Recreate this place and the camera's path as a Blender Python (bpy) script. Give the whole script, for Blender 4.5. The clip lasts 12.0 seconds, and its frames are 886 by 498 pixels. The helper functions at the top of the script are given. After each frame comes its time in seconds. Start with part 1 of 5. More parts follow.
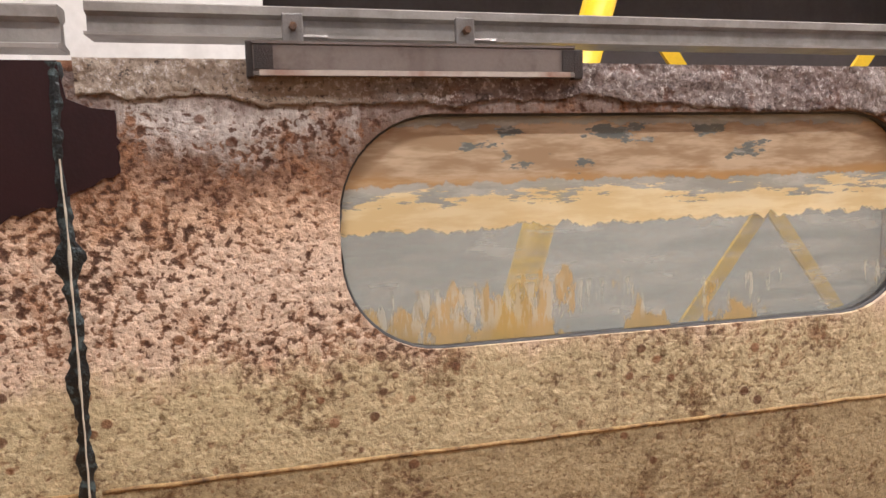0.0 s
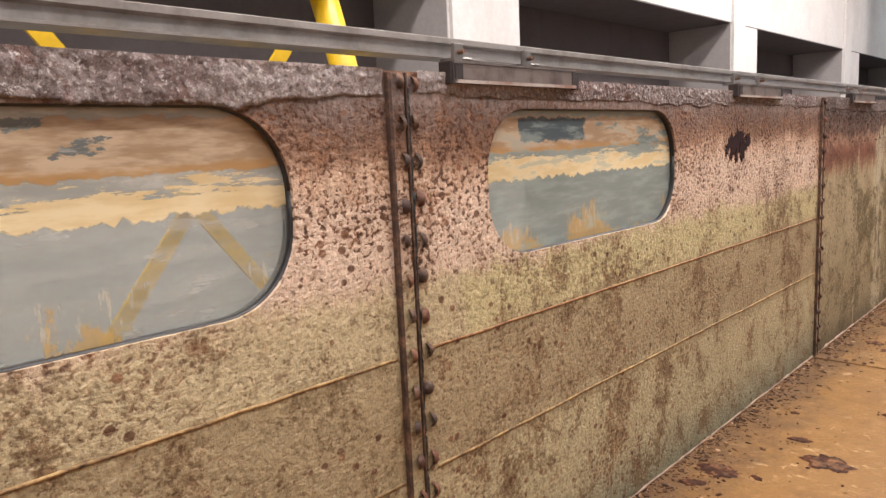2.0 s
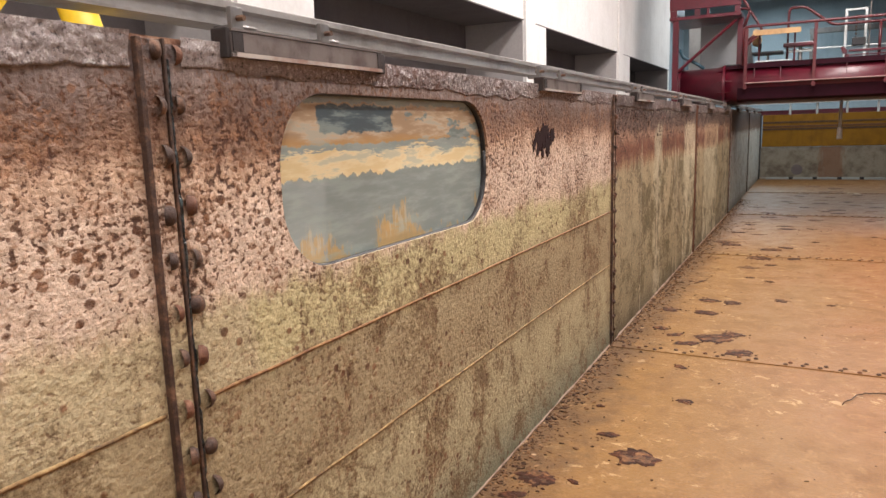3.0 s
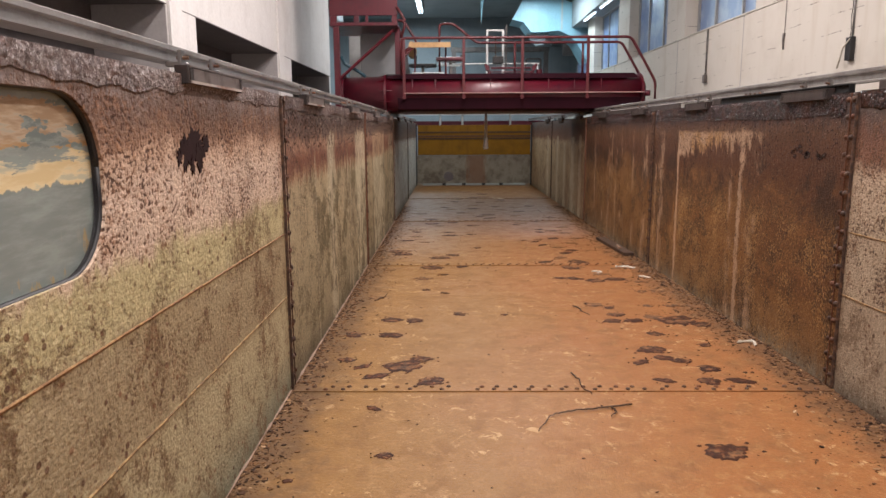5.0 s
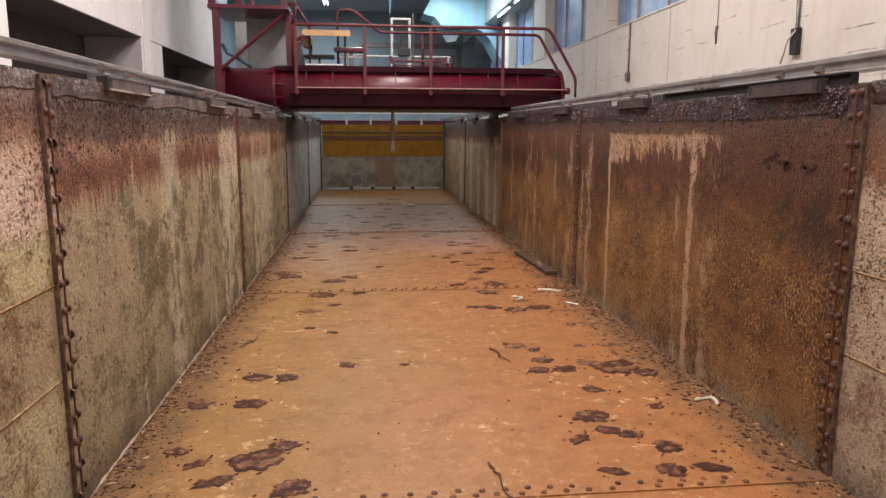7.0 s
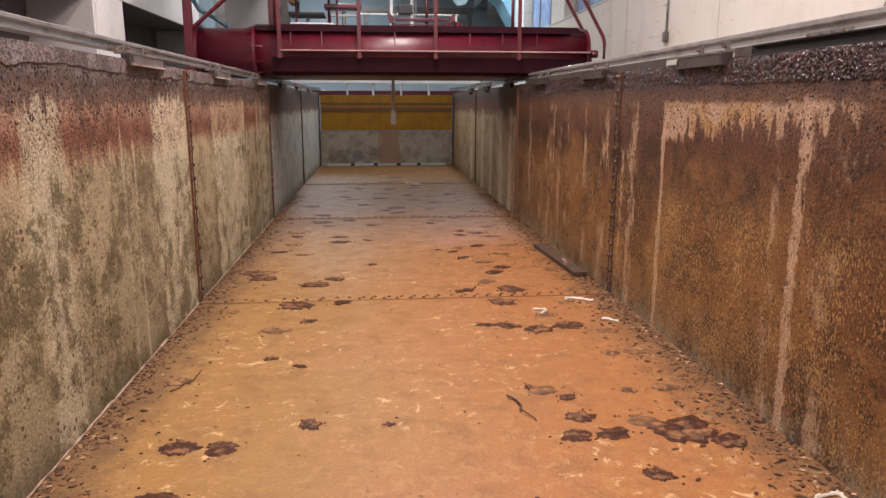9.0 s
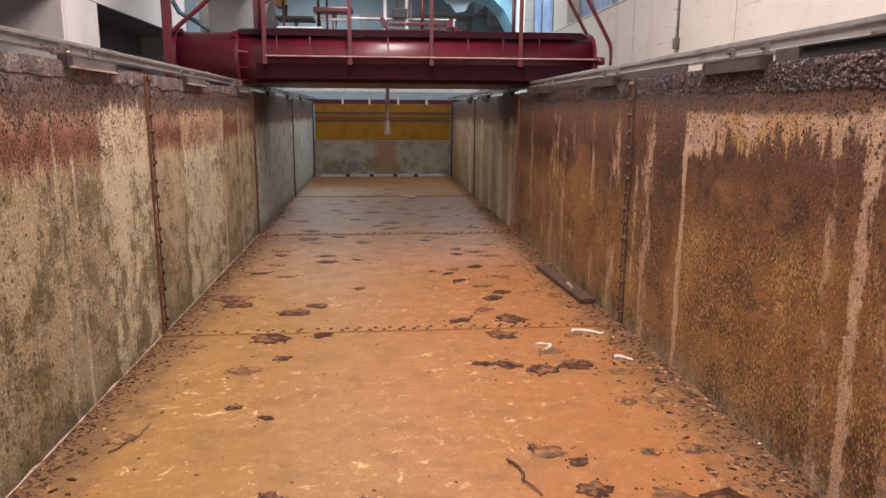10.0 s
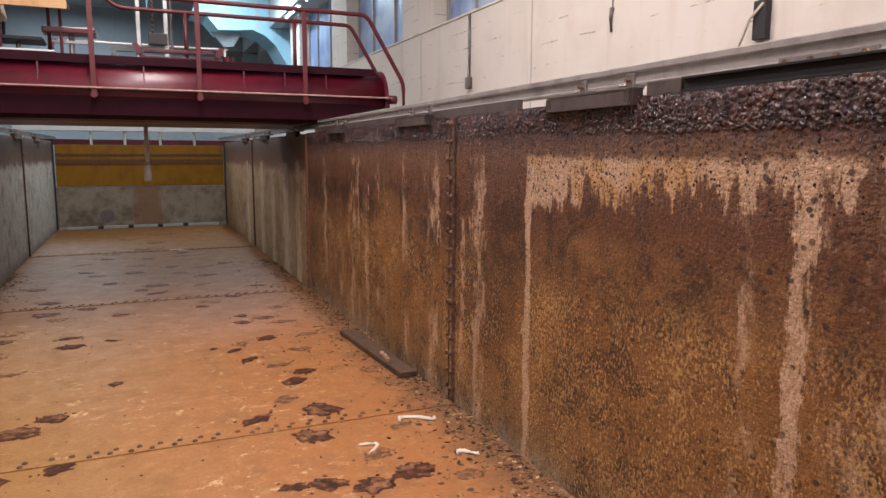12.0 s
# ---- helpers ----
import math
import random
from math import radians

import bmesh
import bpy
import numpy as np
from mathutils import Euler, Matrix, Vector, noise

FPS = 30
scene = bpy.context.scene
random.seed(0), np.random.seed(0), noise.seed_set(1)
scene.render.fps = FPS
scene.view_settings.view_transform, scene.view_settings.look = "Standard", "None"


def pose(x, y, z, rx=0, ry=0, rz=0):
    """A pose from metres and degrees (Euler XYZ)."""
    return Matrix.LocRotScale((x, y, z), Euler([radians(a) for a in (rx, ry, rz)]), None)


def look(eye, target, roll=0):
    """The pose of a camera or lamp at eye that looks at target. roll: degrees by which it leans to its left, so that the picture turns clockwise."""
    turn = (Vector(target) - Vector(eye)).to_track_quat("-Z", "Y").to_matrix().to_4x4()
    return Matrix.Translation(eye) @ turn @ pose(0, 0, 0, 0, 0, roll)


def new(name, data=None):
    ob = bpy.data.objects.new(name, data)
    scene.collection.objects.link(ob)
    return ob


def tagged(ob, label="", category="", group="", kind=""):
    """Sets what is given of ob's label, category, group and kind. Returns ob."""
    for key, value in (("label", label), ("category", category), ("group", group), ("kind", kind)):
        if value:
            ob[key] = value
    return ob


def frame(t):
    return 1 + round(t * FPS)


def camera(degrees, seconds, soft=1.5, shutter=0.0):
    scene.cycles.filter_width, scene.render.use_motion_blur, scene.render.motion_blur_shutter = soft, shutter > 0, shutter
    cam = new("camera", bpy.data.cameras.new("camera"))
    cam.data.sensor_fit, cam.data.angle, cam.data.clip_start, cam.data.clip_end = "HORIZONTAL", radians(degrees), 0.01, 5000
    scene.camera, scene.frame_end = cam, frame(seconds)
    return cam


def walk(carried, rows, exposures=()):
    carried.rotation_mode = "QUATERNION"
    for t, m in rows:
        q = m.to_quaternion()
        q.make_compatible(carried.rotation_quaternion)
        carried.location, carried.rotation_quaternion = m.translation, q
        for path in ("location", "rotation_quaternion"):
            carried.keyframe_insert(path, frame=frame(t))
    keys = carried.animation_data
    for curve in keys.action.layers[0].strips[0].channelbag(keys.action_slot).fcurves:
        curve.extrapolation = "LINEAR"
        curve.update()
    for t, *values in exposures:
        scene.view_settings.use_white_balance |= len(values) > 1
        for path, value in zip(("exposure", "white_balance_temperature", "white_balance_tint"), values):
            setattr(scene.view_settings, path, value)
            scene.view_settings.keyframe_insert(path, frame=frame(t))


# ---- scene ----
cam = camera(64.9, 12.0)
PATH = [
    (0, (-0.249, 2.305, 1.466), (-2.178, 2.781, 1.24), -1.5),
    (0.5, (-0.238, 2.357, 1.447), (-2.076, 3.118, 1.24), -1.7),
    (1, (-0.252, 2.546, 1.472), (-1.968, 3.541, 1.213), -2.0),
    (1.5, (-0.193, 2.735, 1.464), (-1.776, 3.929, 1.203), -2.9),
    (2, (-0.199, 2.852, 1.464), (-1.578, 4.271, 1.175), -2.7),
    (2.5, (-0.29, 2.988, 1.464), (-1.433, 4.599, 1.147), -2.1),
    (3, (-0.414, 3.127, 1.465), (-1.333, 4.871, 1.131), -1.8),
    (3.5, (-0.481, 3.293, 1.456), (-1.139, 5.149, 1.106), -1.4),
    (3.7, (-0.5, 3.381, 1.453), (-1.058, 5.269, 1.101), -1.3),
    (5.3, (-0.639, 3.988, 1.475), (-0.583, 5.959, 1.14), -0.1),
    (5.5, (-0.625, 4.103, 1.467), (-0.529, 6.073, 1.134), -0.0),
    (6, (-0.523, 4.442, 1.485), (-0.353, 6.409, 1.166), -0.0),
    (6.5, (-0.467, 4.734, 1.464), (-0.267, 6.697, 1.135), 0.0),
    (7, (-0.42, 5.059, 1.47), (-0.205, 7.019, 1.134), 0.2),
    (7.2, (-0.388, 5.185, 1.462), (-0.172, 7.143, 1.119), 0.2),
    (8.8, (-0.277, 6.193, 1.44), (-0.084, 8.143, 1.039), 0.0),
    (9, (-0.232, 6.334, 1.445), (-0.049, 8.282, 1.033), 0.1),
    (9.5, (-0.151, 6.625, 1.468), (0.021, 8.578, 1.07), 0.3),
    (10, (-0.134, 6.876, 1.448), (0.05, 8.829, 1.061), 0.3),
    (10.5, (-0.138, 7.132, 1.469), (0.085, 9.087, 1.112), 0.3),
    (11, (-0.121, 7.39, 1.472), (0.184, 9.339, 1.144), 0.2),
    (11.5, (-0.094, 7.611, 1.475), (0.387, 9.53, 1.18), 0.0),
    (12, (-0.099, 7.79, 1.462), (0.693, 9.606, 1.19), 0.2),
]
walk(cam, [(t, look(e, g, r)) for t, e, g, r in PATH],
     exposures=((0, .09, 6490, 14.8), (3, .06, 6520, 14.5), (5.3, -.28, 6600, 17.5), (7.2, -.22, 6670, 19.5), (9, .03, 6720, 22), (10.5, .05, 6710, 22.5), (12, -.08, 6690, 23)))
import functools


# ---- world, sun and large lights ----
world = bpy.data.worlds.new("world")
scene.world = world
world.use_nodes = True
wt = world.node_tree
sky = wt.nodes.new("ShaderNodeTexSky")
sky.sky_type = 'NISHITA'
sky.sun_disc = False
sky.sun_elevation = radians(14)
sky.sun_rotation = radians(250)
wt.links.new(sky.outputs[0], wt.nodes["Background"].inputs[0])
wt.nodes["Background"].inputs[1].default_value = 0.07
sun = bpy.data.lights.new("sun", 'SUN')
sun.energy, sun.angle, sun.color = 0.6, radians(12), (1, .93, .84)
new("sun", sun).matrix_world = look((-20, -7, 6), (0, 0, 0))

WARM, COOL = (1.0, .952, .905), (.70, .92, 1.0)


def tube_light(x, y, z, power, colour, long=2.4, wide=.35):
    """An area lamp under a ceiling tube fitting."""
    d = bpy.data.lights.new("ceiling_lamp", 'AREA')
    d.shape, d.size, d.size_y, d.energy, d.color = 'RECTANGLE', wide, long, power, colour
    new("ceiling_lamp", d).matrix_world = pose(x, y, z)


# the last lamp, at y 27, is added to brighten the far wall
LAMPS = [(x, y, 5.22, p, c) for x, y, p, c in (
    (-.9, -1.0, 150, WARM), (1.3, 1.6, 150, WARM), (-.9, 4.2, 175, WARM), (1.3, 6.8, 158, WARM),
    (-.9, 9.4, 200, WARM), (.2, 12.6, 285, WARM), (-.73, 19.4, 150, (.93, .96, .94)), (1.9, 23.3, 190, COOL), (-1.6, 27.0, 230, COOL))]
for lamp in LAMPS:
    tube_light(*lamp)


# ---- materials ----
def C(r, g, b):
    """Linear colour from a sampled one."""
    return tuple(((c / 255 + .055) / 1.055) ** 2.4 if c > 10 else c / 3294 for c in (r, g, b)) + (1,)


class Mat:
    """A small writer of node materials in world metres."""

    def __init__(self, name):
        self.m = bpy.data.materials.new(name)
        self.m.use_nodes = True
        self.t = self.m.node_tree
        self.b = self.t.nodes["Principled BSDF"]
        self.geo = self.t.nodes.new("ShaderNodeNewGeometry")
        self.pos = self.geo.outputs["Position"]
        s = self.t.nodes.new("ShaderNodeSeparateXYZ")
        self.t.links.new(self.pos, s.inputs[0])
        self.x, self.y, self.z = s.outputs

    def put(self, socket, v):
        if isinstance(v, (int, float, tuple, list)):
            socket.default_value = v
        else:
            self.t.links.new(v, socket)

    def scaled(self, sx, sy, sz, off=0.0):
        n = self.t.nodes.new("ShaderNodeVectorMath")
        n.operation = 'MULTIPLY_ADD'
        self.put(n.inputs[0], self.pos)
        n.inputs[1].default_value, n.inputs[2].default_value = (sx, sy, sz), (off, off, off)
        return n.outputs[0]

    def noise(self, scale, detail=4.0, rough=.6, vec=None, dist=0.0):
        n = self.t.nodes.new("ShaderNodeTexNoise")
        self.put(n.inputs["Vector"], self.pos if vec is None else vec)
        n.inputs["Scale"].default_value, n.inputs["Detail"].default_value = scale, detail
        n.inputs["Roughness"].default_value, n.inputs["Distortion"].default_value = rough, dist
        return n.outputs["Fac"]

    def cells(self, scale, vec=None, feature='F1'):
        n = self.t.nodes.new("ShaderNodeTexVoronoi")
        n.feature = feature
        self.put(n.inputs["Vector"], self.pos if vec is None else vec)
        n.inputs["Scale"].default_value = scale
        return n.outputs["Distance"]

    def m2(self, op, a, b=0.0, clamp=False):
        n = self.t.nodes.new("ShaderNodeMath")
        n.operation, n.use_clamp = op, clamp
        self.put(n.inputs[0], a)
        self.put(n.inputs[1], b)
        return n.outputs[0]

    def step(self, v, lo, hi):
        n = self.t.nodes.new("ShaderNodeMapRange")
        n.interpolation_type = 'SMOOTHSTEP'
        self.put(n.inputs["Value"], v)
        n.inputs["From Min"].default_value, n.inputs["From Max"].default_value = min(lo, hi), max(lo, hi)
        n.inputs["To Min"].default_value, n.inputs["To Max"].default_value = (0, 1) if lo < hi else (1, 0)
        return n.outputs["Result"]

    def ramp(self, f, stops, mode='LINEAR'):
        n = self.t.nodes.new("ShaderNodeValToRGB")
        n.color_ramp.interpolation = mode
        e = n.color_ramp.elements
        while len(e) < len(stops):
            e.new(.5)
        for k, (p, c) in zip(e, stops):
            k.position, k.color = p, c
        self.put(n.inputs[0], f)
        return n.outputs[0]

    def mix(self, f, a, b, mode='MIX'):
        n = self.t.nodes.new("ShaderNodeMix")
        n.data_type, n.blend_type = 'RGBA', mode
        self.put(n.inputs[0], f)
        self.put(n.inputs[6], a)
        self.put(n.inputs[7], b)
        return n.outputs[2]

    def random(self, island=False):
        if island:
            return self.geo.outputs["Random Per Island"]
        return self.t.nodes.new("ShaderNodeObjectInfo").outputs["Random"]

    def end(self, col, rough=.8, metal=0.0, bump=None, strength=.4, dist=.01, alpha=None, emit=None, gloss=.5):
        self.b.inputs["Specular IOR Level"].default_value = gloss
        self.put(self.b.inputs["Base Color"], col)
        self.put(self.b.inputs["Roughness"], rough)
        self.put(self.b.inputs["Metallic"], metal)
        if bump is not None:
            n = self.t.nodes.new("ShaderNodeBump")
            n.inputs["Strength"].default_value, n.inputs["Distance"].default_value = strength, dist
            self.put(n.inputs["Height"], bump)
            self.t.links.new(n.outputs[0], self.b.inputs["Normal"])
        if alpha is not None:
            self.put(self.b.inputs["Alpha"], alpha)
        if emit is not None:
            self.b.inputs["Emission Color"].default_value, self.b.inputs["Emission Strength"].default_value = emit
        return self.m


def plate_material(name, bands, pock, pock_at, dense, calm, rust_tint, mottle, mottle_amount, pale=(), pale_col=C(196, 172, 145), panels=(), patch=None, veil=None, veil_amount=.5, streak=.3, dot=62, rough_drip=.10, fleck=None, grit=.42):
    """Old painted tank plate: colours in bands by height with ragged limits, rust pocks, clouds, runs and pale strips."""
    g = Mat(name)
    runs = g.noise(1, 4, .6, g.scaled(13, 13, 1.1))
    drip = g.noise(1, 5, .68, g.scaled(30, 30, 4.5, 2))
    rag, big, mid = g.noise(13, 6, .72), g.noise(1.6, 4, .55), g.noise(5.5, 6, .7, None, .5)
    grain, crumb = g.noise(52, 5, .75, g.scaled(1, 1, 1.15)), g.noise(150, 3, .7)
    dev = lambda v, k: g.m2('MULTIPLY', g.m2('SUBTRACT', v, .5), k)
    add = lambda *v: functools.reduce(lambda p, q: g.m2('ADD', p, q), v)
    mul = lambda *v: functools.reduce(lambda p, q: g.m2('MULTIPLY', p, q), v)
    zz = add(g.z, dev(runs, .10), dev(rag, .12), dev(big, .10), dev(drip, rough_drip))
    col = g.ramp(g.m2('DIVIDE', zz, 1.7), [(q / 1.7, c) for q, c in bands])
    # broad runs that washed a whole stretch
    for y0, y1, zlo, zhi, c, amount in panels:
        yy = add(g.y, dev(g.noise(1, 5, .7, g.scaled(9, 9, 1.4, y0)), .34), dev(grain, .05))
        f = mul(g.step(yy, y0 - .03, y0 + .03), g.step(yy, y1 + .05, y1 - .05), g.step(zz, zlo - .03, zlo + .05), g.step(zz, zhi + .02, zhi - .03), amount)
        col = g.mix(f, col, c)
    if veil:
        f = g.step(add(g.noise(1, 8, .78, g.scaled(1.6, 1.6, 4.6, 6)), dev(grain, .9), dev(drip, .45)), .47, .62)
        col = g.mix(mul(f, veil_amount, g.step(zz, 1.22, 1.05)), col, veil)
    # mottled grime below the rust zone
    f = g.step(add(mid, dev(grain, .5), dev(big, .6), dev(drip, .25)), .47, .64)
    col = g.mix(mul(f, mottle_amount, g.step(zz, pock_at[0] + .06, pock_at[0] - .06)), col, mottle)
    # narrow pale runs
    for y0, w, top, amount in pale:
        d = add(g.m2('ABSOLUTE', g.m2('SUBTRACT', g.y, y0)), dev(g.noise(1, 5, .72, g.scaled(20, 20, 5, y0)), w * 5.0), dev(grain, w * .9))
        f = mul(g.step(d, w * 1.1, w * .75), g.step(g.z, top + .06, top))
        f = mul(f, g.step(add(g.noise(2.6, 5, .7, g.scaled(3, 3, 1.4, y0)), amount), .78, 1.0), .85)
        col = g.mix(f, col, pale_col)
    if patch:
        low = add(mul(g.m2('SUBTRACT', 10.5, g.y), .085), 1.245)
        field = add(mul(g.m2('SUBTRACT', g.z, low), 5.0), dev(g.noise(1, 5, .62, g.scaled(17, 17, 3.4, 3)), 2.6), dev(g.noise(1, 4, .6, g.scaled(4.5, 4.5, 1.6, 7)), 1.2), dev(rag, .9), dev(grain, .35))
        f = mul(g.step(field, 0, .16), g.step(add(g.z, dev(rag, .07), dev(drip, .05)), 1.462, 1.425))
        f = mul(f, g.step(add(g.y, dev(g.noise(1, 4, .6, g.scaled(8, 8, 1.2, 4)), .5)), *patch[:2]), g.step(g.y, *patch[2:]))
        col = g.mix(mul(f, .88), col, g.mix(g.step(add(mid, dev(g.noise(2.2, 3, .5), .8)), .44, .62), pale_col, C(206, 160, 106)))
    # thin dark dribbles
    col = g.mix(mul(g.step(add(drip, dev(rag, .4)), .60, .70), streak), col, pock)
    # rust pocks: halo, spot and dark core
    lo, hi = pock_at
    band = mul(g.step(zz, lo - .03, lo + .06), g.step(zz, hi + .05, hi - .02))
    zone = add(dev(mid, .40), dev(g.noise(2.3, 4, .6, g.scaled(1, 1, 1.4, 9)), .36), mul(band, dense))
    dots = g.noise(1, 3, .55, g.scaled(dot, dot, dot * 1.2, 4), .15)
    flake = add(dots, zone)
    k = add(calm, mul(band, 1 - calm))
    col = g.mix(mul(g.step(add(zone, dev(g.noise(22, 5, .7), .9)), .06, .22), k, .6), col, rust_tint)
    tone = g.mix(g.step(g.noise(9, 4, .6, g.scaled(1, 1, 1, 11)), .46, .58), pock, g.mix(.55, pock, rust_tint))
    col = g.mix(mul(g.step(flake, .59, .64), k, .85), col, tone)
    col = g.mix(mul(g.step(flake, .67, .73), k, .8), col, g.mix(.55, pock, C(30, 20, 18)))
    far_dots = mul(g.step(add(g.cells(19, g.scaled(1, 1, 1.1, 2)), dev(rag, .30)), .24, .17), g.step(g.noise(3.1, 3, .6, g.scaled(1, 1, 1, 5)), .46, .54))
    col = g.mix(mul(far_dots, .85), col, tone)
    flake = add(flake, mul(far_dots, -.12))
    tiny = g.step(add(g.noise(1, 2, .5, g.scaled(95, 95, 110, 1)), dev(mid, .25)), .63, .68)
    col = g.mix(mul(tiny, add(k, .25), .6), col, pock)
    # fine ochre flecks where the paint has worn through
    if fleck:
        f = g.step(add(g.noise(1, 3, .6, g.scaled(95, 95, 62, 8)), dev(mid, .45), dev(g.noise(1, 4, .6, g.scaled(3, 3, 2, 12)), .5)), .54, .60)
        col = g.mix(mul(f, fleck[1], g.step(zz, fleck[2] + .15, fleck[2] - .15)), col, fleck[0])
    # flaking light rims and grain
    col = g.mix(mul(g.step(grain, .40, .30), .35), col, g.mix(.5, col, C(250, 238, 222)))
    col = g.mix(grit, col, g.ramp(crumb, [(.3, C(255, 255, 255)), (.7, C(136, 128, 120))]), 'MULTIPLY')
    col = g.mix(.45, col, g.ramp(add(grain, dev(mid, .3)), [(.36, C(255, 255, 255)), (.66, C(124, 116, 108))]), 'MULTIPLY')
    h = add(mul(flake, -1.1), mul(rag, -.8), mul(grain, -.30), mul(crumb, -.12))
    return g.end(col, .70, 0.0, mul(h, add(mul(k, .7), .30)), .85, .008, gloss=.32)


PINK = plate_material("plate_pink", [
    (0, C(142, 144, 120)), (.08, C(168, 164, 136)), (.24, C(196, 184, 148)), (.52, C(204, 190, 152)), (.60, C(178, 160, 126)), (.86, C(188, 170, 134)), (.93, C(212, 196, 158)),
    (1.06, C(214, 198, 160)), (1.10, C(222, 200, 166)), (1.14, C(236, 210, 186)), (1.30, C(242, 216, 194)), (1.40, C(226, 192, 164)), (1.45, C(166, 130, 106)), (1.50, C(136, 106, 88)),
    (1.56, C(142, 120, 110)), (1.60, C(164, 148, 142)), (1.64, C(124, 108, 104))], C(104, 66, 46), (1.10, 1.56), .05, .62, C(182, 132, 96), C(134, 108, 76), .80,
    panels=[(2.06, 2.46, 1.515, 1.60, C(222, 216, 212), .9), (4.3, 7.7, .905, 1.10, C(214, 204, 148), .5)], streak=.32, dot=58)
CREAM, LIME = C(242, 222, 188), C(226, 214, 180)
GREEN = plate_material("plate_green", [
    (0, C(136, 124, 98)), (.15, C(182, 168, 134)), (.70, C(198, 182, 146)), (1.14, C(206, 186, 148)), (1.20, C(184, 142, 108)), (1.26, C(142, 90, 66)),
    (1.33, C(162, 108, 82)), (1.40, C(200, 158, 130)), (1.43, C(160, 124, 100)), (1.455, C(112, 86, 72)), (1.50, C(142, 118, 102)), (1.53, C(88, 68, 60)), (1.58, C(150, 136, 128)), (1.65, C(118, 106, 100))],
    C(78, 52, 40), (1.17, 1.56), .05, .25, C(142, 90, 66), C(126, 114, 78), .82,
    [(8.6, .02, 1.4, .4), (9.24, .030, 1.45, .6), (10.1, .016, 1.3, .4), (10.28, .014, 1.2, .6), (13.5, .035, 1.45, .6), (14.3, .05, 1.45, .5)], C(222, 208, 178),
    [(9.10, 9.40, 0, 1.44, LIME, .75), (10.60, 11.40, 0, 1.17, LIME, .95), (10.60, 11.40, 1.15, 1.46, CREAM, .92), (12.16, 13.55, 0, 1.17, LIME, .95), (12.16, 13.55, 1.15, 1.45, C(222, 188, 152), .8), (14.5, 14.9, 0, 1.40, LIME, .6)], streak=.55, rough_drip=.26, fleck=(C(104, 90, 64), .55, 1.1), grit=.7)
BROWN = plate_material("plate_brown", [
    (0, C(152, 138, 120)), (.05, C(142, 120, 94)), (.13, C(136, 102, 66)), (.45, C(136, 94, 50)), (.80, C(130, 88, 47)), (.98, C(114, 76, 43)), (1.12, C(104, 67, 41)), (1.24, C(102, 64, 42)),
    (1.36, C(114, 76, 51)), (1.44, C(120, 86, 60)), (1.50, C(104, 74, 60)), (1.56, C(70, 54, 52)), (1.62, C(92, 80, 78))],
    C(56, 34, 26), (1.26, 1.60), -.02, .45, C(118, 78, 44), C(68, 45, 28), .80,
    [(9.12, .034, 1.44, .56), (8.93, .12, 1.36, .30), (9.9, .03, 1.25, .22), (9.28, .05, 1.3, .30), (10.58, .026, 1.42, .74), (11.1, .07, 1.42, .37), (11.3, .03, 1.1, .34), (11.75, .10, 1.44, .33), (12.22, .05, 1.42, .30), (12.75, .12, 1.46, .28), (13.1, .05, 1.2, .36), (13.45, .14, 1.4, .34), (13.9, .05, 1.0, .3), (14.4, .12, 1.4, .34)], C(206, 172, 142),
    [(7.6, 9.0, .40, 1.46, C(98, 60, 34), .6), (10.7, 11.3, .5, 1.46, C(96, 62, 44), .5), (12.3, 12.8, 0, 1.2, C(140, 98, 50), .5)],
    (8.75, 8.95, 10.62, 10.56), C(170, 124, 74), .55, .40, rough_drip=.22, fleck=(C(206, 162, 104), .62, .92), grit=.7)
PALE = plate_material("plate_pale", [
    (0, C(120, 114, 102)), (.15, C(186, 184, 174)), (1.0, C(208, 206, 196)), (1.24, C(212, 206, 194)), (1.31, C(124, 100, 84)), (1.46, C(100, 80, 70)),
    (1.56, C(96, 86, 84)), (1.65, C(130, 124, 122))], C(104, 78, 60), (1.3, 1.6), .03, .25, C(150, 112, 84), C(140, 134, 116), .55, streak=.16, rough_drip=.2)
FAWN = plate_material("plate_fawn", [
    (0, C(128, 118, 104)), (.15, C(176, 160, 138)), (.9, C(198, 180, 156)), (1.22, C(206, 184, 160)), (1.31, C(140, 98, 76)), (1.44, C(124, 88, 72)),
    (1.56, C(104, 92, 88)), (1.65, C(130, 120, 116))], C(92, 68, 54), (.5, 1.5), .03, .6, C(150, 110, 80), C(120, 98, 76), .6)
FAR_FAWN = plate_material("plate_far_fawn", [
    (0, C(136, 120, 96)), (.15, C(172, 148, 116)), (.9, C(190, 164, 126)), (1.22, C(200, 174, 136)), (1.30, C(136, 98, 74)), (1.44, C(116, 84, 68)),
    (1.56, C(104, 92, 88)), (1.65, C(130, 120, 116))], C(92, 68, 50), (1.0, 1.5), .03, .4, C(150, 104, 70), C(140, 112, 76), .6,
    [(15.7, .12, 1.34, .5), (16.4, .2, 1.3, .55), (17.3, .12, 1.2, .5), (18.2, .15, 1.3, .5), (19.6, .15, 1.3, .5)], C(212, 194, 164), [(15.3, 15.9, 0, 1.2, C(150, 112, 76), .6), (16.8, 17.2, 0, 1.2, C(160, 120, 82), .5)], rough_drip=.22)


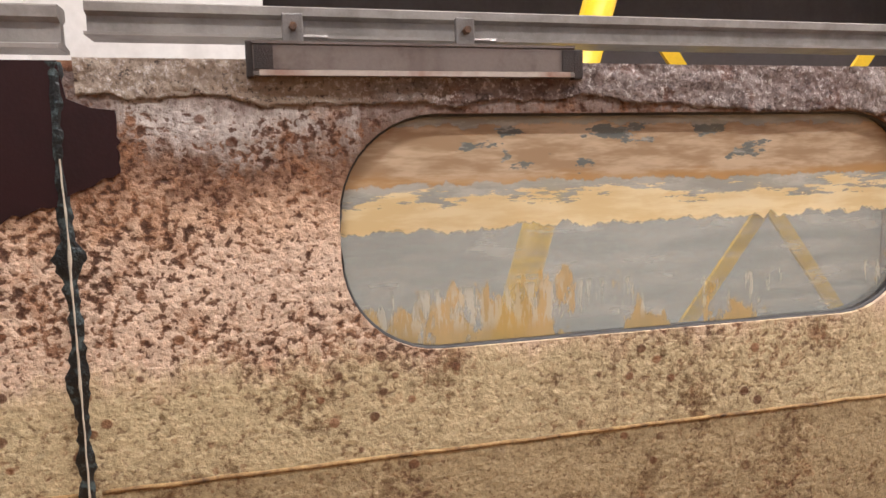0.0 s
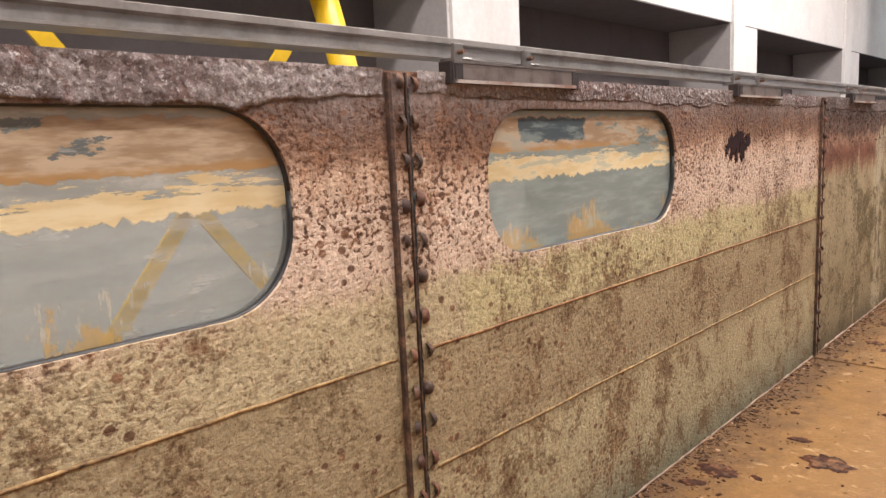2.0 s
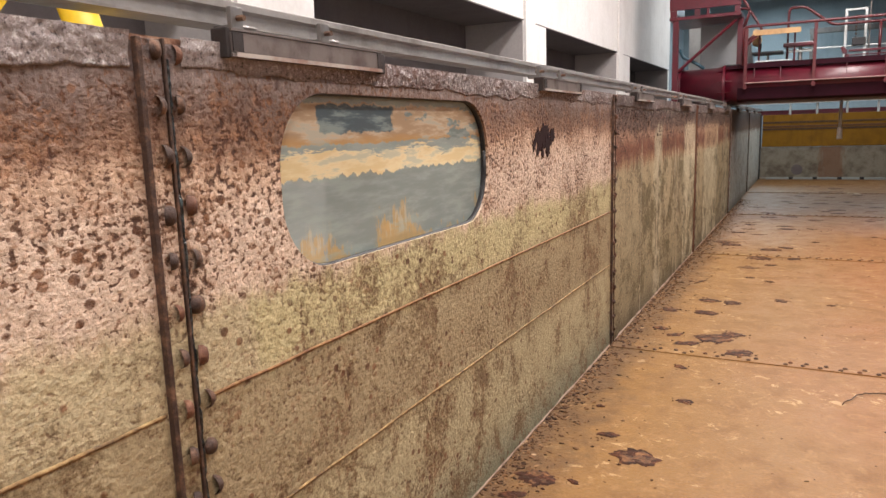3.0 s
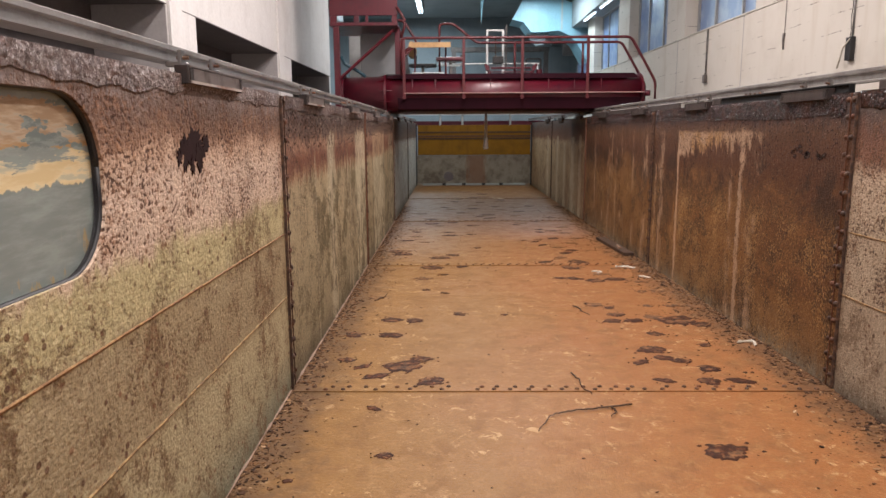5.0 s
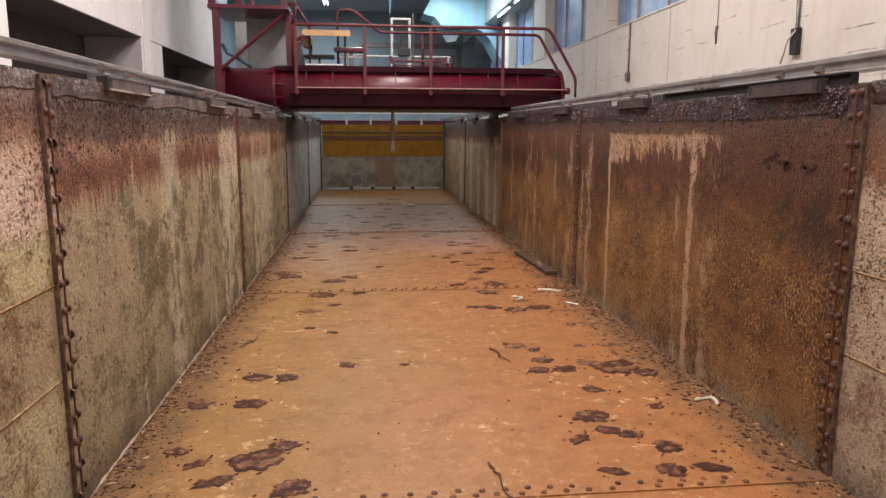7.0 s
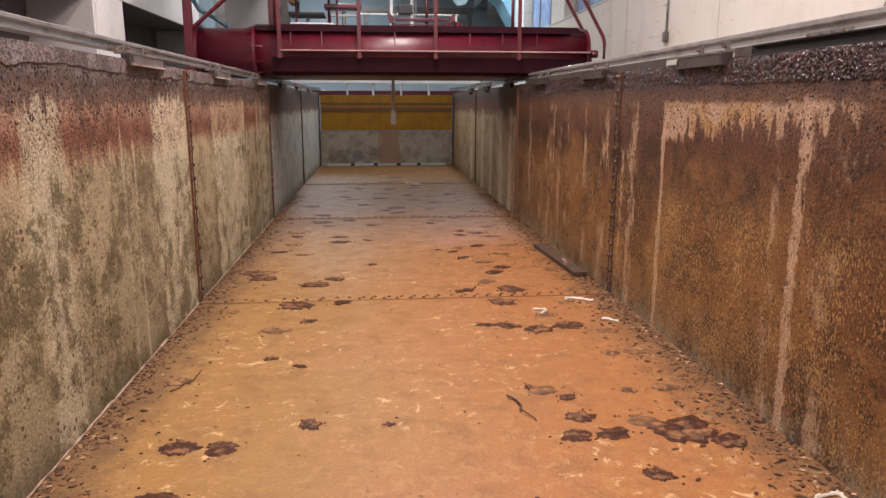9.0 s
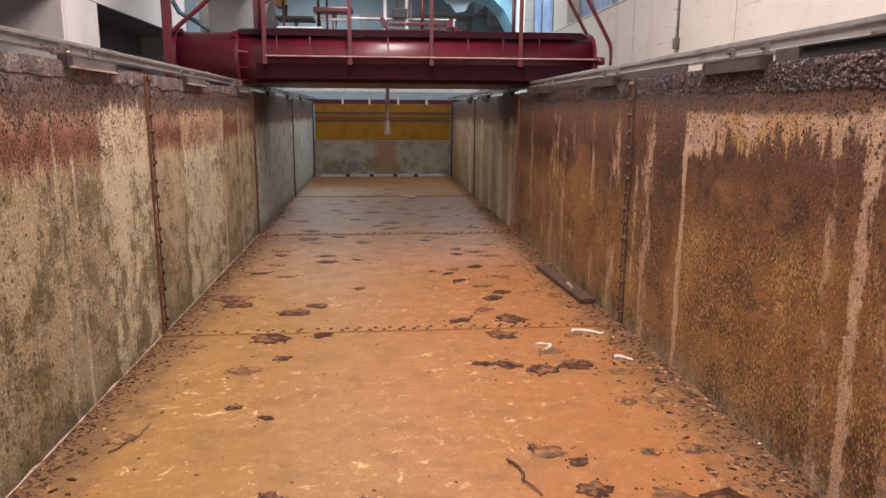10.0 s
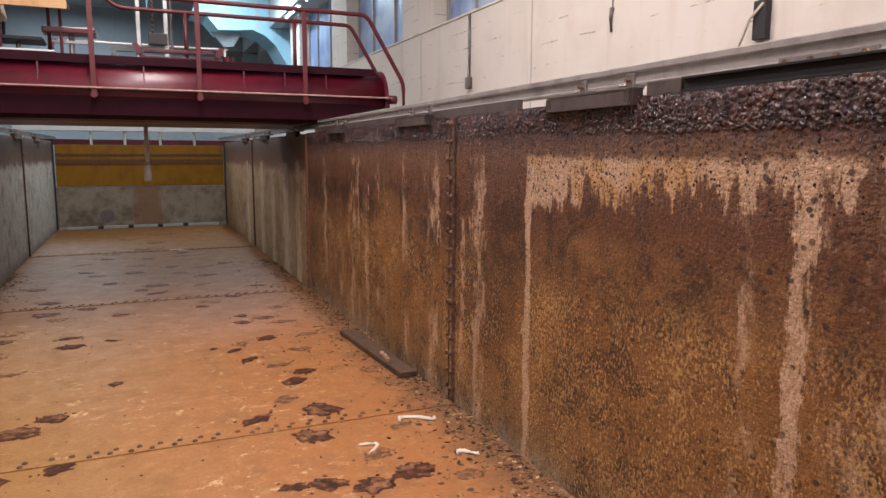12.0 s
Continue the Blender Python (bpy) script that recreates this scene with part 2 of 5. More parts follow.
def crust_material():
    g = Mat("rust_scale")
    n, c, f = g.noise(30, 6, .75), g.cells(70), g.noise(80, 5, .8)
    col = g.mix(g.step(g.noise(3.2, 4, .6), .42, .6), C(142, 128, 124), C(116, 94, 88))
    col = g.mix(g.m2('MULTIPLY', g.step(n, .50, .58), .75), col, C(84, 66, 62))
    col = g.mix(g.m2('MULTIPLY', g.step(g.noise(12, 5, .7), .55, .62), .6), col, C(110, 70, 54))
    col = g.mix(g.m2('MULTIPLY', g.step(g.m2('ADD', g.y, g.m2('MULTIPLY', g.noise(7, 4, .7), .5)), 3.0, 2.6), .6), col, C(178, 162, 142))
    col = g.mix(g.m2('MULTIPLY', g.step(g.m2('ADD', g.y, g.m2('MULTIPLY', g.noise(7, 4, .7), .6)), 3.7, 4.1), g.m2('MULTIPLY', g.step(g.y, 5.0, 4.5), .45)), col, C(184, 172, 168))
    col = g.mix(g.m2('MULTIPLY', g.step(f, .55, .60), .8), col, C(206, 198, 194))
    col = g.mix(g.m2('MULTIPLY', g.step(f, .43, .38), .85), col, C(52, 38, 36))
    col = g.mix(g.m2('MULTIPLY', g.m2('MULTIPLY', g.step(g.y, 7.5, 7.8), g.step(g.noise(9, 5, .7), .44, .56)), .7), col, C(70, 56, 50))
    h = g.m2('ADD', g.m2('ADD', n, f), g.m2('MULTIPLY', c, -.8))
    return g.end(col, .58, 0, h, .9, .010)


def dark_crust_material():
    g = Mat("dark_scale")
    n = g.noise(40, 5, .7)
    col = g.ramp(n, [(.34, C(22, 15, 17)), (.50, C(46, 32, 32)), (.60, C(72, 54, 52)), (.72, C(128, 112, 110))])
    col = g.mix(g.m2('MULTIPLY', g.step(g.noise(7, 4, .6), .50, .62), .5), col, C(82, 52, 40))
    return g.end(col, .26, 0, g.m2('ADD', n, g.m2('MULTIPLY', g.cells(60), -.8)), .8, .010)


def rusty_iron(name="rusty_iron", base=C(92, 66, 50), hi=C(150, 112, 82)):
    g = Mat(name)
    n = g.noise(30, 5, .7)
    col = g.ramp(n, [(.3, C(46, 30, 24)), (.5, base), (.68, hi)])
    col = g.mix(g.m2('MULTIPLY', g.step(g.random(), .6, .9), .3), col, C(136, 74, 40))
    return g.end(col, .7, .1, g.noise(120, 4, .7), .6, .004)


def floor_material():
    g = Mat("dried_mud")
    big, mid, fine = g.noise(.9, 4, .55), g.noise(5, 5, .6), g.noise(60, 4, .65)
    col = g.mix(g.step(g.m2('ADD', g.x, g.m2('MULTIPLY', g.m2('SUBTRACT', big, .5), 1.6)), -1.0, .9), C(144, 107, 62), C(152, 101, 61))
    col = g.mix(g.m2('MULTIPLY', g.step(mid, .46, .70), .5), col, C(120, 86, 54))
    lump = g.noise(13, 6, .72, None, .4)
    col = g.mix(g.m2('MULTIPLY', g.step(lump, .50, .36), .45), col, C(170, 130, 84))
    col = g.mix(g.m2('MULTIPLY', g.step(lump, .60, .72), .35), col, C(100, 70, 45))
    blot = g.m2('MULTIPLY', g.step(g.noise(11, 6, .78, None, .5), .56, .64), g.step(g.noise(1.3, 3), .42, .58))
    col = g.mix(g.m2('MULTIPLY', blot, .8), col, C(206, 172, 126))
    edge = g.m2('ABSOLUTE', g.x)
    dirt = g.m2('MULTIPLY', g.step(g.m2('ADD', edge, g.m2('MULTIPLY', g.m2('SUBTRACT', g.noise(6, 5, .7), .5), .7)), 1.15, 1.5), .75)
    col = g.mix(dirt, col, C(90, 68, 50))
    # mud turns darker and browner towards the far end
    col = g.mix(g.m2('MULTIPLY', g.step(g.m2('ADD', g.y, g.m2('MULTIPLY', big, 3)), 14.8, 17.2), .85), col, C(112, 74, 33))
    col = g.mix(g.m2('MULTIPLY', g.step(g.noise(30, 5, .75), .63, .68), .65), col, C(70, 48, 34))
    col = g.mix(.35, col, g.ramp(fine, [(.3, C(150, 140, 130)), (.7, C(255, 255, 255))]), 'MULTIPLY')
    return g.end(col, g.m2('ADD', g.m2('MULTIPLY', mid, .40), .26), 0, g.m2('ADD', g.m2('ADD', fine, g.m2('MULTIPLY', lump, .8)), g.m2('MULTIPLY', mid, 1.5)), .45, .006, gloss=.22)


def wet_mark_material():
    g = Mat("wet_mud")
    n = g.noise(22, 4, .65)
    col = g.ramp(n, [(.34, C(42, 22, 13)), (.54, C(68, 38, 23)), (.70, C(114, 70, 42))])
    return g.end(col, .62, 0, g.noise(70, 4, .7), .6, .006, gloss=.18)


def old_mark_material():
    g = Mat("drying_mud")
    n = g.noise(22, 4, .65)
    col = g.ramp(n, [(.36, C(66, 46, 34)), (.52, C(104, 72, 48)), (.64, C(136, 94, 60))])
    return g.end(col, .6, 0, g.noise(70, 4, .7), .5, .006, gloss=.2)


def debris_material():
    g = Mat("flakes")
    col = g.ramp(g.random(True), [(0, C(40, 27, 20)), (.40, C(72, 50, 35)), (.70, C(104, 75, 51)), (.93, C(136, 102, 70)), (1, C(180, 150, 118))])
    return g.end(col, .8, 0, g.noise(90, 3), .4, .003, gloss=.2)


def flap_plate():
    g = Mat("flap_plate")
    n, f = g.noise(3.2, 5, .65), g.noise(30, 4, .7)
    col = g.mix(g.step(n, .40, .66), C(128, 122, 108), C(92, 82, 68))
    off = g.m2('ADD', g.m2('ABSOLUTE', g.m2('SUBTRACT', g.x, .06)), g.m2('MULTIPLY', g.m2('SUBTRACT', g.noise(1, 5, .7, g.scaled(11, 11, 2)), .5), .5))
    col = g.mix(g.m2('MULTIPLY', g.step(off, .32, .16), .7), col, C(112, 74, 46))
    col = g.mix(g.m2('MULTIPLY', g.step(f, .54, .64), .4), col, C(86, 72, 58))
    return g.end(col, .75, 0, f, .4, .006)


def painted(name, base, dirt, rough=.5, amount=.35, scale=5.0, bump=.25, metal=0.0, gloss=.5):
    """Paint with broad grime and fine grain."""
    g = Mat(name)
    n, f = g.noise(scale, 5, .62), g.noise(scale * 18, 3, .6)
    runs = g.noise(1, 3, .5, g.scaled(9, 9, .9))
    col = g.mix(g.m2('MULTIPLY', g.step(n, .45, .72), amount), base, dirt)
    col = g.mix(g.m2('MULTIPLY', g.step(runs, .52, .75), amount * .8), col, dirt)
    col = g.mix(.18, col, g.ramp(f, [(.3, C(170, 168, 165)), (.7, C(255, 255, 255))]), 'MULTIPLY')
    return g.end(col, g.m2('ADD', g.m2('MULTIPLY', n, .2), rough - .1), metal, g.m2('ADD', f, n), bump, .004, gloss=gloss)


def cracked_plaster():
    g = Mat("painted_concrete")
    n, f = g.noise(2.2, 5, .6), g.noise(60, 3, .6)
    col = g.mix(g.m2('MULTIPLY', g.step(n, .42, .72), .4), C(202, 195, 185), C(178, 168, 155))
    boards = g.m2('ABSOLUTE', g.m2('SUBTRACT', g.m2('FRACT', g.m2('MULTIPLY', g.m2('ADD', g.z, g.m2('MULTIPLY', g.noise(1.2, 2), .06)), 5.5)), .5))
    cr = g.m2('MULTIPLY', g.step(g.m2('ADD', boards, g.m2('MULTIPLY', g.m2('SUBTRACT', g.noise(24, 4, .7), .5), .14)), .04, .008), g.step(g.noise(3.4, 4, .7, g.scaled(1, .8, 2.5)), .52, .60))
    col = g.mix(g.m2('MULTIPLY', cr, .75), col, C(96, 86, 78))
    col = g.mix(g.m2('MULTIPLY', g.step(g.noise(1, 3, .5, g.scaled(5, 5, .5)), .58, .76), .35), col, C(176, 160, 140))
    return g.end(col, .8, 0, g.m2('ADD', g.m2('MULTIPLY', f, .3), g.m2('ADD', n, g.m2('MULTIPLY', cr, -.5))), .3, .01)


def old_glass():
    """Dusty pane with the remains of cream, tan and ochre paint."""
    g = Mat("old_glass")
    drag = g.noise(1, 4, .65, g.scaled(5, 5, 26))
    drip = g.noise(1, 6, .68, g.scaled(17, 17, 6))
    rag = g.noise(16, 5, .7)
    zt = g.m2('ADD', g.z, g.m2('MULTIPLY', g.m2('SUBTRACT', rag, .5), .05))
    zs = g.m2('ADD', g.z, g.m2('MULTIPLY', g.m2('SUBTRACT', drag, .5), .06))
    film = g.mix(g.step(drag, .4, .7), C(170, 172, 165), C(190, 190, 182))
    tan_ = g.m2('MULTIPLY', g.step(zt, 1.435, 1.44), g.step(zt, 1.553, 1.548))
    tan_col = g.mix(g.m2('MULTIPLY', g.step(zs, 1.463, 1.44), .8), g.mix(g.step(drag, .40, .62), C(170, 144, 114), C(208, 188, 160)), C(188, 146, 90))
    peel = g.step(g.noise(6.5, 6, .62, g.scaled(.6, .6, 1.6, 7)), .605, .617)
    tan_a = g.m2('MULTIPLY', tan_, g.m2('SUBTRACT', 1, peel))
    cz = g.m2('ADD', g.z, g.m2('MULTIPLY', g.m2('SUBTRACT', g.noise(1, 3, .6, g.scaled(24, 24, 2)), .5), .055))
    cream = g.m2('MULTIPLY', g.step(cz, 1.345, 1.35), g.step(zs, 1.436, 1.43))
    cream = g.m2('MULTIPLY', cream, g.step(g.m2('ADD', g.noise(1, 5, .72, g.scaled(6, 6, 40, 2)), g.m2('MULTIPLY', g.m2('SUBTRACT', 1.402, g.z), 5.5)), .43, .46))
    stroke, scrape = g.noise(1, 4, .7, g.scaled(27, 27, 10, 5)), g.noise(1, 4, .7, g.scaled(60, 60, 11, 14))
    low = g.m2('MULTIPLY', g.m2('SUBTRACT', 1.19, g.z), 2.2)
    patchy = g.m2('MULTIPLY', g.m2('SUBTRACT', g.noise(5, 4, .6, g.scaled(1, 1, .6, 3)),   .5), 1.5)
    ochre = g.step(g.m2('ADD', g.m2('ADD', stroke, low), patchy), .58, .66)
    white = g.m2('MULTIPLY', g.step(g.m2('ADD', scrape, g.m2('MULTIPLY', patchy, .5)), .56, .62), g.m2('MULTIPLY', g.step(g.z, 1.255, 1.215), g.step(g.z, 1.13, 1.16)))
    frost = g.m2('MULTIPLY', g.step(g.noise(1, 5, .75, g.scaled(9, 9, 34, 6)), .50, .60), g.step(g.z, 1.29, 1.345))
    col = g.mix(tan_a, film, tan_col)
    col = g.mix(g.m2('MULTIPLY', peel, tan_), col, C(116, 122, 120))
    hole = g.m2('MULTIPLY', g.step(g.m2('ABSOLUTE', g.m2('SUBTRACT', g.m2('ADD', g.y, g.m2('MULTIPLY', g.m2('SUBTRACT', rag, .5), .12)), 4.84)), .20, .185), g.m2('MULTIPLY', g.step(zt, 1.468, 1.474), g.step(zt, 1.548, 1.542)))
    col = g.mix(hole, col, g.mix(g.step(drag, .45, .6), C(72, 86, 92), C(112, 126, 128)))
    col = g.mix(cream, col, g.mix(g.step(drag, .4, .6), C(222, 200, 150), C(236, 220, 180)))
    col = g.mix(ochre, col, g.mix(g.step(drip, .4, .62), C(184, 158, 108), C(202, 168, 110)))
    col = g.mix(g.m2('MULTIPLY', white, .7), col, C(204, 198, 178))
    col = g.mix(g.m2('MULTIPLY', frost, g.m2('SUBTRACT', .6, g.m2('MULTIPLY', g.m2('MAXIMUM', cream, tan_a), .6))), col, C(204, 206, 200))
    far = g.step(g.y, 4.0, 4.2)
    bare = g.m2('SUBTRACT', 1, g.m2('MAXIMUM', g.m2('MAXIMUM', cream, tan_a), ochre))
    col = g.mix(g.m2('MULTIPLY', g.m2('MULTIPLY', far, bare), .6), col, C(120, 138, 134))
    col = g.mix(g.m2('MULTIPLY', far, g.m2('MULTIPLY', g.step(drag, .52, .62), .5)), col, C(150, 166, 158))
    a = g.m2('MAXIMUM', g.m2('MAXIMUM', tan_a, cream), g.m2('MAXIMUM', g.m2('MULTIPLY', ochre, .58), g.m2('MULTIPLY', white, .6)))
    a = g.m2('MAXIMUM', a, g.m2('ADD', g.m2('MULTIPLY', g.step(drag, .35, .7), .16), g.m2('ADD', .26, g.m2('ADD', g.m2('MULTIPLY', far, .36), g.m2('MULTIPLY', g.step(g.z, 1.36, 1.44), .55)))))
    return g.end(col, g.m2('ADD', .16, g.m2('MULTIPLY', a, .3)), 0, a, .25, .002, alpha=a)


CRUST, DARK_CRUST, IRON = crust_material(), dark_crust_material(), rusty_iron()
FLAKY = rusty_iron("flaking_iron", C(122, 92, 72), C(176, 146, 120))
MUD, WET, OLD, FLAKES = floor_material(), wet_mark_material(), old_mark_material(), debris_material()
SEALANT = Mat("black_sealant")
SEALANT = SEALANT.end(SEALANT.mix(SEALANT.step(SEALANT.noise(60, 4, .7), .5, .66), C(20, 24, 26), C(70, 84, 86)), .28, 0, SEALANT.noise(90, 3), .7, .006)
MAROON = painted("maroon_coating", C(44, 24, 26), C(30, 17, 19), .5, .5, 8, .12, gloss=.2)
RIVET_IRON = rusty_iron("rivet_iron", C(68, 48, 38), C(116, 84, 63))
FLOOR_RIVET_IRON = rusty_iron("floor_rivet_iron", C(78, 52, 36), C(134, 94, 60))
FOOT = painted("foot_sealing", C(160, 134, 116), C(92, 72, 58), .7, .6, 14, .4)
PROBE = painted("probe_zinc", C(226, 226, 226), C(150, 148, 146), .45, .3, 8)
WELD = rusty_iron("weld_bead", C(136, 106, 68), C(176, 146, 98))
RAIL = painted("rail_steel", C(160, 155, 151), C(102, 94, 90), .42, .55, 6, .15, .45)
DARK_CHANNEL = painted("dark_channel", C(80, 71, 68), C(46, 36, 33), .5, .6, 9, .2, .2)
ZINC = painted("zinc_clamp", C(132, 128, 126), C(80, 70, 64), .4, .5, 12, .2, .7)
CHANNEL = painted("channel_paint", C(110, 101, 97), C(56, 44, 40), .5, .6, 9, .3, .2)
WEB = painted("stained_web", C(118, 108, 103), C(60, 38, 30), .5, .8, 9, .1, .2)
END_RUST = painted("scorched_end", C(38, 29, 27), C(58, 34, 27), .7, .6, 18, .5)
RUST_EDGE = painted("rust_edge", C(176, 166, 158), C(122, 64, 34), .8, .9, 5, .3)
RED = painted("carriage_red", C(88, 17, 33), C(54, 12, 26), .34, .55, 4, .08)
RAIL_RED = painted("handrail_red", C(86, 21, 28), C(60, 16, 22), .45, .4, 9, .12)
PALE_EDGE = painted("worn_edge", C(170, 138, 134), C(120, 70, 70), .5, .5, 10)
GREY_PANEL = painted("grey_panel", C(140, 142, 144), C(112, 112, 114), .6, .3, 3)
YELLOW = painted("yellow_paint", C(222, 180, 18), C(186, 146, 14), .42, .35, 5, .12)
FLAP_YELLOW = painted("flap_yellow", C(128, 90, 2), C(84, 56, 6), .5, .4, 4, .15, gloss=.25)
WHITE = painted("white_wall", C(228, 224, 221), C(200, 194, 189), .8, .4, 1.6, .15)
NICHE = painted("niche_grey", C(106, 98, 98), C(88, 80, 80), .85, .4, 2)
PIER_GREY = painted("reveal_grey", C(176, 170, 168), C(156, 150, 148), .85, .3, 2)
# carriage red with shade put into it, for skirt and apron
SHADED_RED = painted("shaded_red", C(44, 8, 22), C(30, 6, 16), .6, .5, 4, .08, gloss=.12)
# near-black for the shade in the gap below the right rail
VOID = painted("gap_black", C(7, 6, 7), C(5, 4, 5), .9, .4, 6)
CONCRETE, FLAP_GREY = cracked_plaster(), flap_plate()
DADO = painted("dado_grey", C(150, 154, 150), C(128, 130, 128), .8, .3, 2)
TEAL = painted("teal_wall", C(140, 148, 152), C(108, 116, 120), .8, .35, 1.2)
CEIL = painted("ceiling_paint", C(170, 176, 178), C(130, 136, 138), .85, .35, 1.5)
HALL_FLOOR = painted("hall_floor", C(150, 148, 144), C(112, 108, 104), .5, .5, 2)
HOOD = painted("light_blue_sheet", C(164, 214, 230), C(120, 170, 190), .38, .3, 2, .1)
BLACK = painted("black_steel", C(34, 32, 34), C(22, 20, 22), .5, .3, 6)
WOOD = painted("plywood", C(196, 158, 112), C(150, 112, 72), .6, .5, 6)
OLD_WOOD = painted("wet_plank", C(74, 54, 40), C(38, 28, 23), .6, .6, 9, .4)
WHITE_METAL = painted("white_metal", C(206, 210, 210), C(160, 164, 164), .4, .3, 7)
LITTER = painted("white_rag", C(190, 180, 164), C(188, 170, 150), .7, .4, 25, .4)
TWIG = painted("twig_bark", C(74, 52, 38), C(44, 32, 26), .8, .5, 30, .4)
FRAME_GREY = painted("window_frame", C(150, 150, 150), C(110, 108, 106), .5, .4, 6)
BLUE_PIPE = painted("teal_hose", C(44, 78, 92), C(32, 58, 70), .45, .3, 8)
OLD_GLASS = old_glass()
# the blue dusk outside is put into the pane colour
PANE = Mat("window_pane")
PANE = PANE.end(PANE.mix(PANE.step(PANE.noise(2.4, 4, .6), .4, .66), C(120, 144, 186), C(164, 182, 206)), .3, 0, PANE.noise(3, 3), .15, .01, alpha=.62)
GLOW_WARM = Mat("tube_warm")
GLOW_WARM = GLOW_WARM.end((.9, .9, .9, 1), .4, emit=((1, .95, .88, 1), 9))
GLOW_COOL = Mat("tube_cool")
GLOW_COOL = GLOW_COOL.end((.9, .9, .9, 1), .4, emit=((.7, .9, 1, 1), 9))


# ---- building helpers ----
def mesh_of(name, bm, material, smooth=False):
    me = bpy.data.meshes.new(name)
    bmesh.ops.recalc_face_normals(bm, faces=bm.faces)
    if smooth:
        for f in bm.faces:
            f.smooth = True
    bm.to_mesh(me)
    bm.free()
    me.materials.append(material)
    return me


def part(name, bm, material, parent=None, label="", smooth=False):
    ob = new(name, mesh_of(name, bm, material, smooth))
    ob.parent = parent
    if parent:
        ob.matrix_parent_inverse = parent.matrix_basis.inverted()
    return tagged(ob, label)


def put_copy(name, me, m, parent=None):
    """One more object on a shared mesh."""
    ob = new(name, me)
    ob.parent = parent
    if parent:
        ob.matrix_parent_inverse = parent.matrix_basis.inverted()
    ob.matrix_basis = m
    return ob


def base(name, at, label, category, group="", kind=""):
    ob = new(name)
    ob.location = at
    bpy.context.view_layer.update()
    return tagged(ob, label, category, group, kind)


def box(a, b, bevel=0.0, bm=None):
    bm = bm or bmesh.new()
    made = bmesh.ops.create_cube(bm, size=1)["verts"]
    for v in made:
        v.co = [a[i] + (v.co[i] + .5) * (b[i] - a[i]) for i in range(3)]
    if bevel:
        es = {e for v in made for e in v.link_edges}
        bmesh.ops.bevel(bm, geom=list(es), offset=bevel, segments=2, affect='EDGES', profile=.6)
    return bm


def rod(points, r, sides=10, bm=None, taper=None):
    """A round bar along a line of points."""
    bm = bm or bmesh.new()
    pts = [Vector(p) for p in points]
    rings = []
    for i, p in enumerate(pts):
        d = (pts[min(i + 1, len(pts) - 1)] - pts[max(i - 1, 0)]).normalized()
        q = d.to_track_quat('Z', 'Y')
        k = r * (taper(i / (len(pts) - 1)) if taper else 1)
        rings.append([bm.verts.new(p + q @ Vector((k * math.cos(6.28319 * j / sides), k * math.sin(6.28319 * j / sides), 0))) for j in range(sides)])
    for a, b in zip(rings, rings[1:]):
        for j in range(sides):
            bm.faces.new((a[j], a[(j + 1) % sides], b[(j + 1) % sides], b[j]))
    bm.faces.new(rings[0][::-1])
    bm.faces.new(rings[-1])
    return bm


def prism(outline, axis, lo, hi, bm=None):
    """An outline drawn in the other two axes, drawn out along one axis."""
    bm = bm or bmesh.new()

    def at(u, v, w):
        return {"x": (w, u, v), "y": (u, w, v), "z": (u, v, w)}[axis]
    a = [bm.verts.new(at(u, v, lo)) for u, v in outline]
    b = [bm.verts.new(at(u, v, hi)) for u, v in outline]
    bm.faces.new(a)
    bm.faces.new(b[::-1])
    for i in range(len(a)):
        j = (i + 1) % len(a)
        bm.faces.new((a[i], b[i], b[j], a[j]))
    return bm


def rounded(y0, y1, z0, z1, r, n=10):
    out = []
    for cy, cz, a in ((y1 - r, z1 - r, 0), (y0 + r, z1 - r, 90), (y0 + r, z0 + r, 180), (y1 - r, z0 + r, 270)):
        out += [(cy + r * math.cos(radians(a + 90 * k / n)), cz + r * math.sin(radians(a + 90 * k / n))) for k in range(n + 1)]
    return out


def slab(y0, y1, z0, z1, x0, x1, hole=None):
    """A plate in the y-z plane with an optional hole right through it."""
    bm = bmesh.new()
    loops = []
    for outline in [[(y0, z0), (y1, z0), (y1, z1), (y0, z1)]] + ([hole] if hole else []):
        vs = [bm.verts.new((x0, y, z)) for y, z in outline]
        loops += [bm.edges.new((vs[i], vs[(i + 1) % len(vs)])) for i in range(len(vs))]
    bmesh.ops.triangle_fill(bm, use_beauty=True, edges=loops)
    made = bmesh.ops.extrude_face_region(bm, geom=bm.faces[:])
    for v in made["geom"]:
        if isinstance(v, bmesh.types.BMVert):
            v.co.x = x1
    return bm


def dome(r, h, sides=10):
    """A rivet head, its foot in the plane z = 0."""
    bm = bmesh.new()
    rings = []
    for k, hh in ((1.0, 0), (.96, .45), (.7, .85)):
        rings.append([bm.verts.new((r * k * math.cos(6.28319 * j / sides), r * k * math.sin(6.28319 * j / sides), h * hh)) for j in range(sides)])
    for a, b in zip(rings, rings[1:]):
        for j in range(sides):
            bm.faces.new((a[j], a[(j + 1) % sides], b[(j + 1) % sides], b[j]))
    top = bm.verts.new((0, 0, h))
    for j in range(sides):
        bm.faces.new((rings[-1][j], rings[-1][(j + 1) % sides], top))
    return bm


# ---- the tank ----
W, RIM, END = 1.55, 1.663, 22.7
JOINTS = (4.10, 7.70, 11.44, 15.20, 18.98)
WIN = ((2.43, 3.76), (4.45, 5.69))
WIN_Z = (1.115, 1.572)

